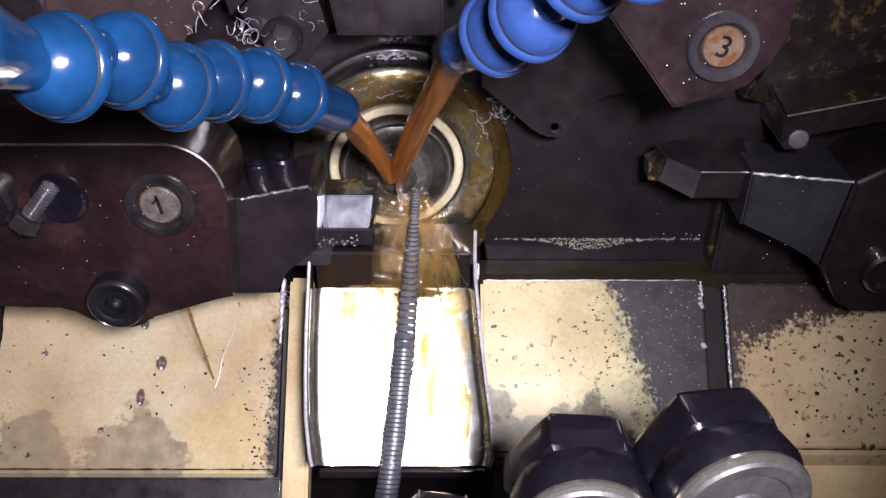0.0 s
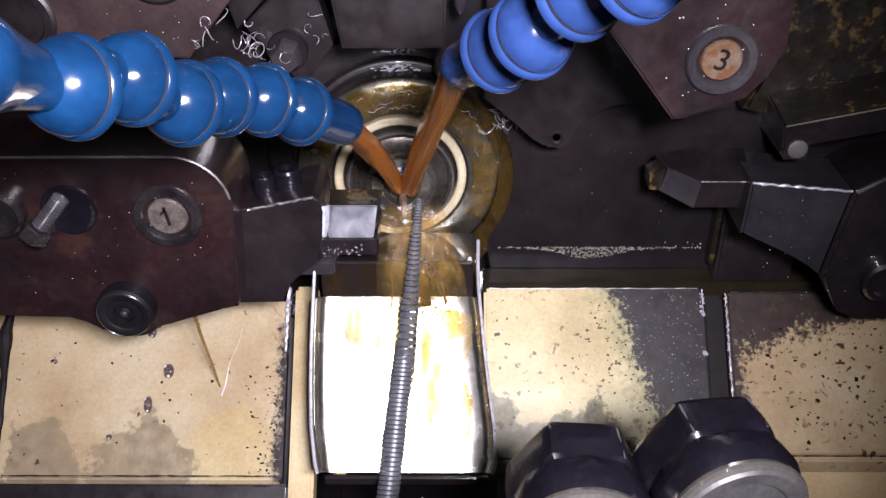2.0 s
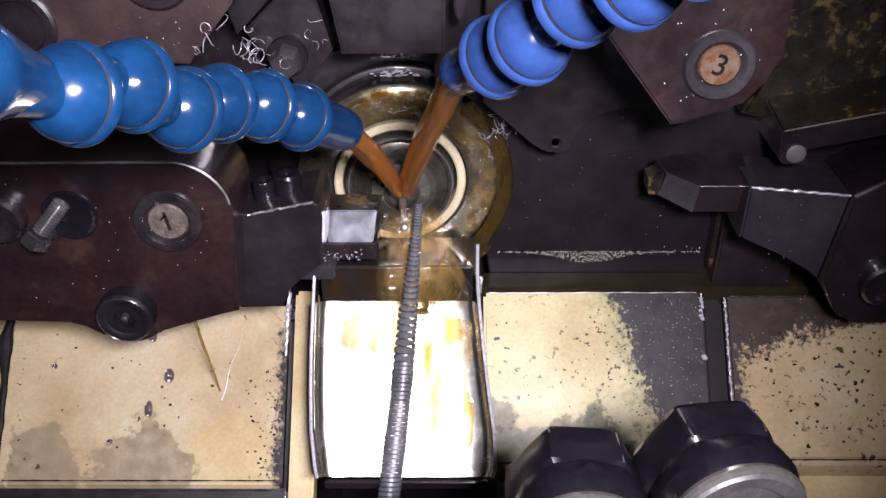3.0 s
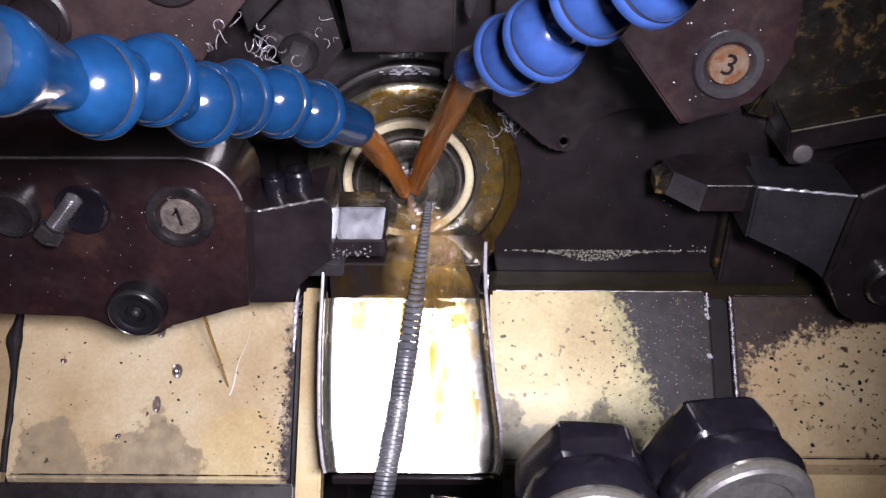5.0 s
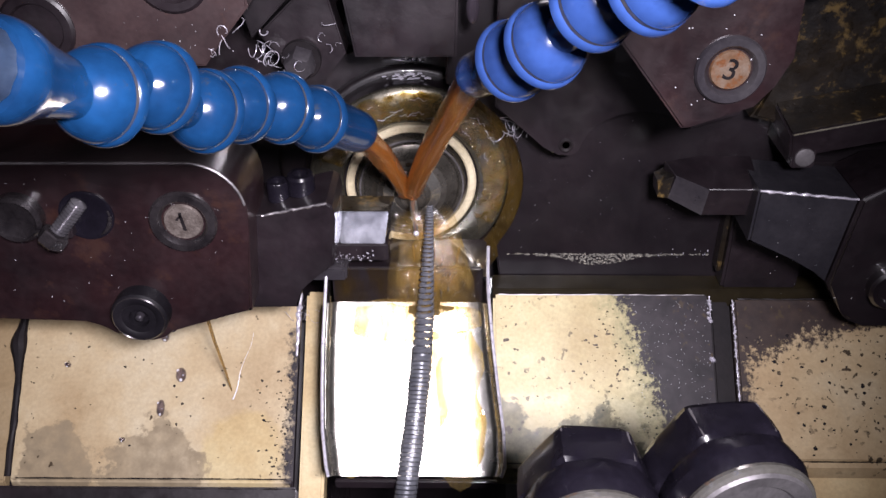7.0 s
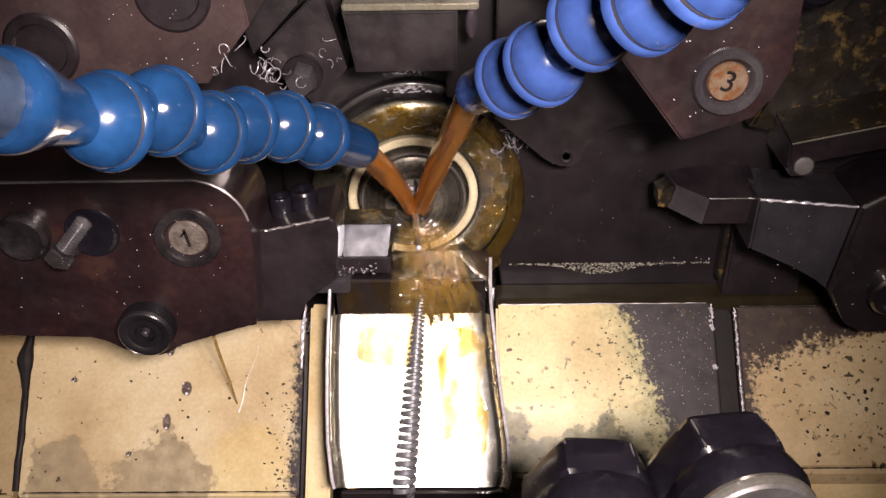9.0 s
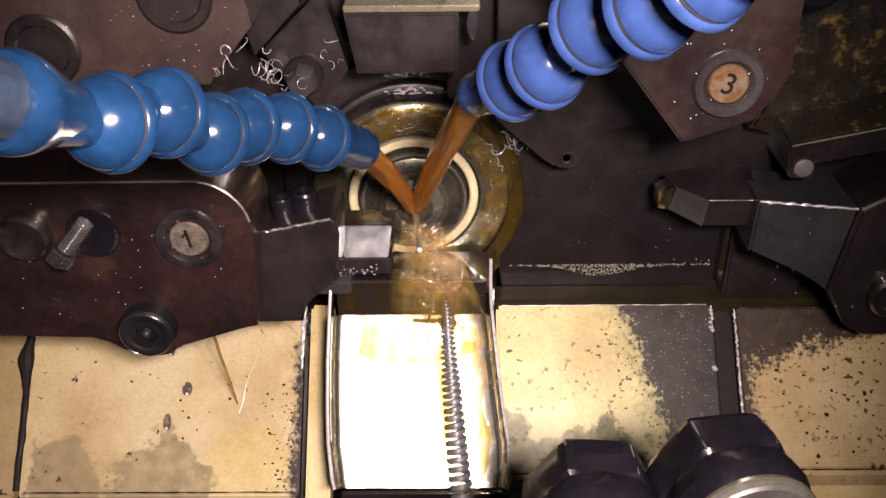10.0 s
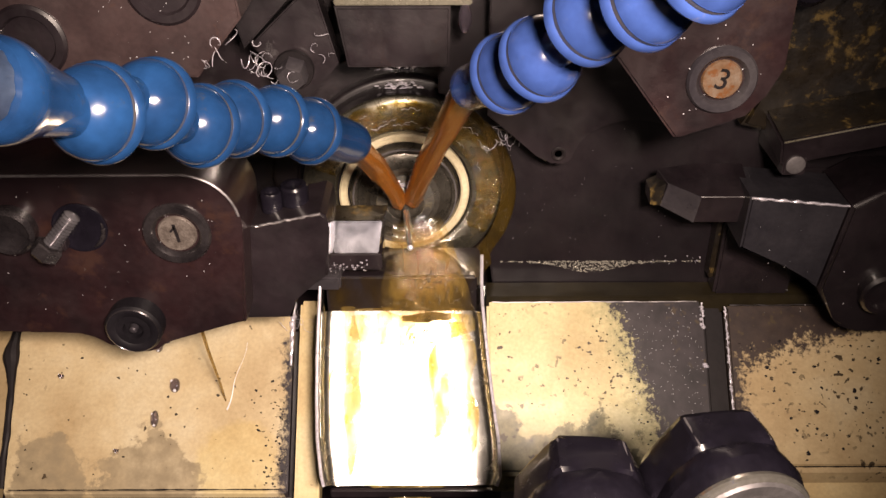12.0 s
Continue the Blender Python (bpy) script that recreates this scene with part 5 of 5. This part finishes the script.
droplets(31, 46, lambda g: on_hose(g, HOSE_L, 0.0076), (0.00008, 0.00028), "bright oil beads on the blue hose")
droplets(32, 30, lambda g: on_hose(g, HOSE_R, 0.0076), (0.00008, 0.00028), "bright oil beads on the royal blue hose")


def flakes(seed, count, fn, r, label):
    """Flat ragged flakes of dirt lying on the tray slope."""
    rng = random.Random(seed)
    bm = bmesh.new()
    up = Vector((0, -SLOPE, 1)).normalized()
    down = Vector((0, -1, -SLOPE)).normalized()
    for _ in range(count):
        x, y = fn(rng)
        size, c = rng.uniform(*r) * rng.uniform(0.6, 1.0), Vector((x, y, tray_z(y) + 0.00005))
        k, ph, long = 9, rng.uniform(0, 6), rng.uniform(0.5, 1.0)
        rim = [size * (1 + 0.75 * noise.noise(Vector((math.cos(6.283 * i / k) * 1.4, math.sin(6.283 * i / k) * 1.4, ph + x * 900)))) for i in range(k)]
        ring = [bm.verts.new(c + Vector((q * math.cos(6.283 * i / k + ph), 0, 0)) + down * (q * long * math.sin(6.283 * i / k + ph))) for i, q in enumerate(rim)]
        top = bm.verts.new(c + up * 0.00012)
        for i in range(k):
            bm.faces.new((ring[i], ring[(i + 1) % k], top))
    tagged(part("dirt_flakes", bm, INK), label, "dirt", kind="stuff")


flakes(51, 46, lambda g: (g.uniform(-0.135, -0.045), g.uniform(-0.056, -0.022)), (0.0002, 0.0006), "small dark flakes of dirt on the tray")
flakes(52, 70, lambda g: (-0.0425 - abs(g.gauss(0, 0.005)), g.uniform(-0.057, -0.030)), (0.0002, 0.0007), "dark flakes of dirt along the tray edge")
flakes(53, 90, lambda g: (lambda y: (0.0695 - 0.45 * y - abs(g.gauss(0, 0.011)), y))(g.uniform(-0.050, -0.013)), (0.00015, 0.00055), "dark specks beside the grime on the tray")
flakes(54, 20, lambda g: (g.uniform(0.031, 0.075), g.uniform(-0.045, -0.013)), (0.00012, 0.0004), "dark specks on the wet tray")
flakes(55, 95, lambda g: (g.uniform(0.118, 0.175), g.uniform(-0.051, -0.020)), (0.00015, 0.0007), "dark rust specks on the spotted tray")
flakes(56, 9, lambda g: (g.uniform(0.120, 0.160), g.uniform(-0.050, -0.020)), (0.0007, 0.0014), "larger dark rust scabs on the spotted tray")


def big_drop(x, y, rx, ry):
    bm = bmesh.new()
    add_drop(bm, (0, 0, 0), 1.0, (rx, ry, 0.0026), 3)
    ob = tagged(part("oil_drop", bm, CLEAR), "clear round oil drop standing on the tray", "oil drop", "oil drops")
    ob.matrix_basis = pose(x, y - 0.0001, tray_z(y) + 0.0001, 44, 0, 0)
    # the drop's highlights, put in as small pale beads
    bm = bmesh.new()
    for u, v, r in ((-0.45, 0.55, 0.28), (0.25, -0.75, 0.34), (0.6, -0.1, 0.18)):
        add_drop(bm, (u * rx, v * ry, 0.0018), r * rx, (1, 1, 0.6), 2)
    part("glint", bm, GLINT, ob, "pale beads set on the drop as its glints")


for x, y, rx, ry in ((-0.0817, -0.0313, 0.0018, 0.0026), (-0.0880, -0.0397, 0.0013, 0.0030), (-0.0884, -0.0216, 0.0014, 0.0018), (-0.1222, -0.0289, 0.0009, 0.0009), (-0.1005, -0.0475, 0.0008, 0.0008)):
    big_drop(x, y, rx, ry)
bm = bmesh.new()
add_drop(bm, (0, 0, 0), 1.0, (0.0020, 0.0014, 0.0046), 3)
ob = tagged(part("hanging_drop", bm, CLEAR), "clear oil drop hanging from the clamp block", "oil drop", "oil drops")
ob.location = (0.0200, -0.0185, 0.0676)
for x, y, z, r in ((-0.1015, -0.0600, -0.0125, 0.0016), (-0.0700, -0.0600, -0.0172, 0.0013), (-0.0965, -0.0600, -0.0118, 0.0009)):
    bm = bmesh.new()
    add_drop(bm, (0, 0, 0), r, (1, 1, 1.2), 2)
    ob = tagged(part("hanging_drop", bm, CLEAR), "clear oil drop hanging from the tool slide", "oil drop", "oil drops")
    ob.location = (x, y, z)
# thread of oil from the slide to the tray
th = empty("oil_thread", (-0.0630, -0.05, -0.02), "thin thread of oil hanging from the slide", "oil")
part("thread", add_tube(bmesh.new(), [(0.0, -0.001, 0.008), (0.0004, 0.003, -0.012), (-0.0002, 0.011, -0.032), (-0.0004, 0.0146, -0.0434)], lambda s: 0.0007 - 0.0004 * s, 8), OIL, th)


# oil trickle, with its bright reflection put in as pale colour
trickle = empty("oil_trickle", (0, 0, 0), "thin trickle of oil on the tray, its bright reflection drawn as a pale tube", "oil", kind="stuff")
pts = [(-0.0568 - 0.0062 * u + 0.0004 * math.sin(u * 9), -0.0205 - 0.0170 * u, tray_z(-0.0205 - 0.0170 * u) + 0.0001) for u in [k / 20 for k in range(21)]]
part("film", add_tube(bmesh.new(), pts, lambda u: 0.00006 + 0.00026 * u ** 3, 8), GLINT, trickle)


# ---- what moves ----
def motions():
    times = [i * 0.1 for i in range(121)]
    # the pin is fed slowly out of the collet
    feed = lambda t: -0.0063 - 0.0082 * (t / 12) ** 0.85
    walk(pin, [(t, pose(0.0007 + 0.0005 * t / 12, feed(t), 0, 0, 0, 5) @ pose(0, 0, 0, 0, (t * 400) % 360, 0)) for t in times])
    # the chips turn, sway, and slide off the chute one after another
    down = Vector((0, -math.cos(radians(CHUTE_TILT)), -math.sin(radians(CHUTE_TILT))))
    lift = Vector((0, -math.sin(radians(CHUTE_TILT)), math.cos(radians(CHUTE_TILT))))
    on_chute = lambda x, s, h: Vector((x, -0.0303, -0.0295)) + down * s + lift * h

    def ease(t, a, b):
        u = min(1.0, max(0.0, (t - a) / (b - a)))
        return u * u * (3 - 2 * u)

    def at_time(t, table):
        for (t0, *a), (t1, *b) in zip(table, table[1:]):
            if t <= t1:
                u = (t - t0) / (t1 - t0)
                return [p + (q - p) * u for p, q in zip(a, b)]
        return list(table[-1][1:])

    def strung(a, b, turn):
        q = Vector((0, -1, 0)).rotation_difference((b - a).normalized())
        return Matrix.Translation(a) @ q.to_matrix().to_4x4() @ pose(0, 0, 0, 0, turn % 360, 0)

    # x of the chip at the head and at the foot of the chute
    low = [(0, 0.0052, -0.0011), (0.5, 0.0044, -0.0033), (1, 0.0042, -0.0005), (1.5, 0.005, -0.0017), (2, 0.0042, -0.0024), (2.5, 0.0036, -0.0042), (3, 0.004, -0.0015), (5, 0.0029, -0.0056), (5.5, 0.005, -0.0026), (6, 0.0062, -0.0012), (6.5, 0.0038, -0.0018), (7, 0.0062, 0), (12, 0.0067, 0.0004)]
    rows = []
    for t in times:
        xh, xf = at_time(t, low)
        gone = 0.10 * ease(t, 7.2, 8.5)
        a, b = on_chute(xh, 0.001 + gone, 0.0034), on_chute(xf, 0.056 + gone, 0.0036)
        a = a.lerp(b, 0.28)
        rows.append((t, strung(a, b, t * 520)))
    walk(chip_low, rows)
    top = [(0, 0.0074, 0.0052, -0.0011), (0.5, 0.0074, 0.0044, -0.0033), (1, 0.0065, 0.0042, -0.0005), (2, 0.0073, 0.0042, -0.0024), (2.5, 0.0073, 0.0037, -0.0042), (3, 0.0074, 0.004, -0.0015), (5, 0.0076, 0.0033, -0.0056), (6, 0.0082, 0.0063, -0.0012), (7, 0.0072, 0.0063, 0), (8.8, 0.0057, 0.0041, -0.0023), (9.5, 0.005, 0.0022, -0.0026), (9.8, 0.0051, 0.009, 0.0112), (10, 0.0051, 0.0107, 0.0156), (10.3, 0.0059, 0.009, 0.0124), (12, 0.0073, 0.0114, 0.015)]
    rows = []
    for t in times:
        x0, xh, xf = at_time(t, top)
        k = ease(t, 7.3, 8.5)
        a0, b0 = Vector((x0, -0.0305, 0.0085)), on_chute(xh + (xf - xh) * 0.32, 0.0190, 0.0036)
        gone = 0.16 * max(0.0, t - 10.45) + 2.5 * max(0.0, t - 10.45) ** 2
        gone = min(gone, 0.3)
        a1, b1 = on_chute(xh, -0.012 + gone, 0.0110), on_chute(xf, 0.052 + gone, 0.0042)
        rows.append((t, strung(a0.lerp(a1, k), b0.lerp(b1, k), t * 520)))
    walk(chip_top, rows)
    rows = []
    for t in times:
        u = ease(t, 10.35, 10.65)
        gone = 0.006 * ease(t, 10.7, 10.9) + 0.5 * max(0.0, t - 10.92)
        a0, b0 = Vector((-0.0760, -0.0250, 0.0020)), Vector((-0.0220, -0.0250, -0.0020))
        a1, b1 = on_chute(-0.0010, 0.004 + gone, 0.0032), on_chute(-0.0050, 0.058 + gone, 0.0032)
        rows.append((t, strung(a0.lerp(a1, u), b0.lerp(b1, u), t * 300)))
    walk(chip_thin, rows)
    rows = []
    for t in times:
        u = ease(t, 11.0, 11.25)
        s = 0.004 + 0.11 * max(0.0, t - 11.18) + 0.03 * max(0.0, t - 11.18) ** 2
        a = Vector((-0.0300, -0.0262, 0.0085)).lerp(on_chute(0.0007, s, 0.0026), u)
        rows.append((t, Matrix.Translation(a) @ pose(0, 0, 0, 5, 0, -25) @ pose(0, 0, 0, 0, (t * 260) % 360, 0)))
    walk(chip_new, rows)
    # the oil shivers
    for ob, rate, amp in ((jet_left, 11.0, 1.0), (jet_right, 9.0, 0.8)):
        at = ob.location.copy()
        walk(ob, [(t, Matrix.Translation(at) @ pose(0, 0, 0, amp * 0.5 * math.sin(rate * t), amp * 0.7 * math.sin(rate * 1.3 * t + 1), amp * 0.7 * math.cos(rate * 0.9 * t))) for t in times])
    walk(curtain, [(t, pose(0, 0, 0, 0, 7 * math.sin(t * 5.1) + 4 * math.sin(t * 8.7), 5)) for t in times])
    for i, ob in enumerate(ripples):
        # the last two well up on the chute late on
        rows = []
        for t in times:
            run, sunk = -0.0030 * math.sin(t * (4.3 + i) + i), 0.0
            if i == 3:
                sunk = 0.004 * (1 - ease(t, 9.7, 10.4))
            if i == 4:
                sunk = 0.0045 * (1 - ease(t, 10.0, 10.4)) + 0.0045 * ease(t, 10.7, 11.1)
                run += 0.012 * ease(t, 10.5, 11.5)
            d = down * run - lift * sunk
            rows.append((t, pose(0.0008 * math.sin(t * (2.1 + i) + i), d.y, d.z)))
        walk(ob, rows)
    for i, ob in enumerate(splashes):
        at = ob.location.copy()
        walk(ob, [(t, Matrix.Translation(at) @ pose(0.0014 * math.sin(t * (9.1 + i) + i), 0, 0.0035 * math.sin(t * (11.3 + 2 * i) + 2 * i), 0, 6 * math.sin(t * 7.3 + i), 12 * math.sin(t * 8.7 + 3 * i))) for t in times])
    for i, ob in enumerate(strands):
        at = ob.location.copy()
        walk(ob, [(t, Matrix.Translation(at) @ pose(0.0010 * math.sin(t * (3.1 + 0.4 * i) + i), 0.0005 * math.sin(t * 5 + i), 0.0022 * math.sin(t * (5.3 + 0.3 * i) + 2 * i), 0, 9 * math.sin(t * 4.1 + i), (t * 160 + 40 * i) % 360)) for t in times])
    for i, ob in enumerate(falls):
        at = ob.location.copy()
        walk(ob, [(t, Matrix.Translation(at) @ pose(0.0006 * math.sin(t * 6.3 + i), 0, 0.0016 * math.sin(t * 7.7 + 2 * i), 0, 4 * math.sin(t * 5.3 + i), 6 * math.sin(t * 6.1 + i * 2))) for t in times])


motions()
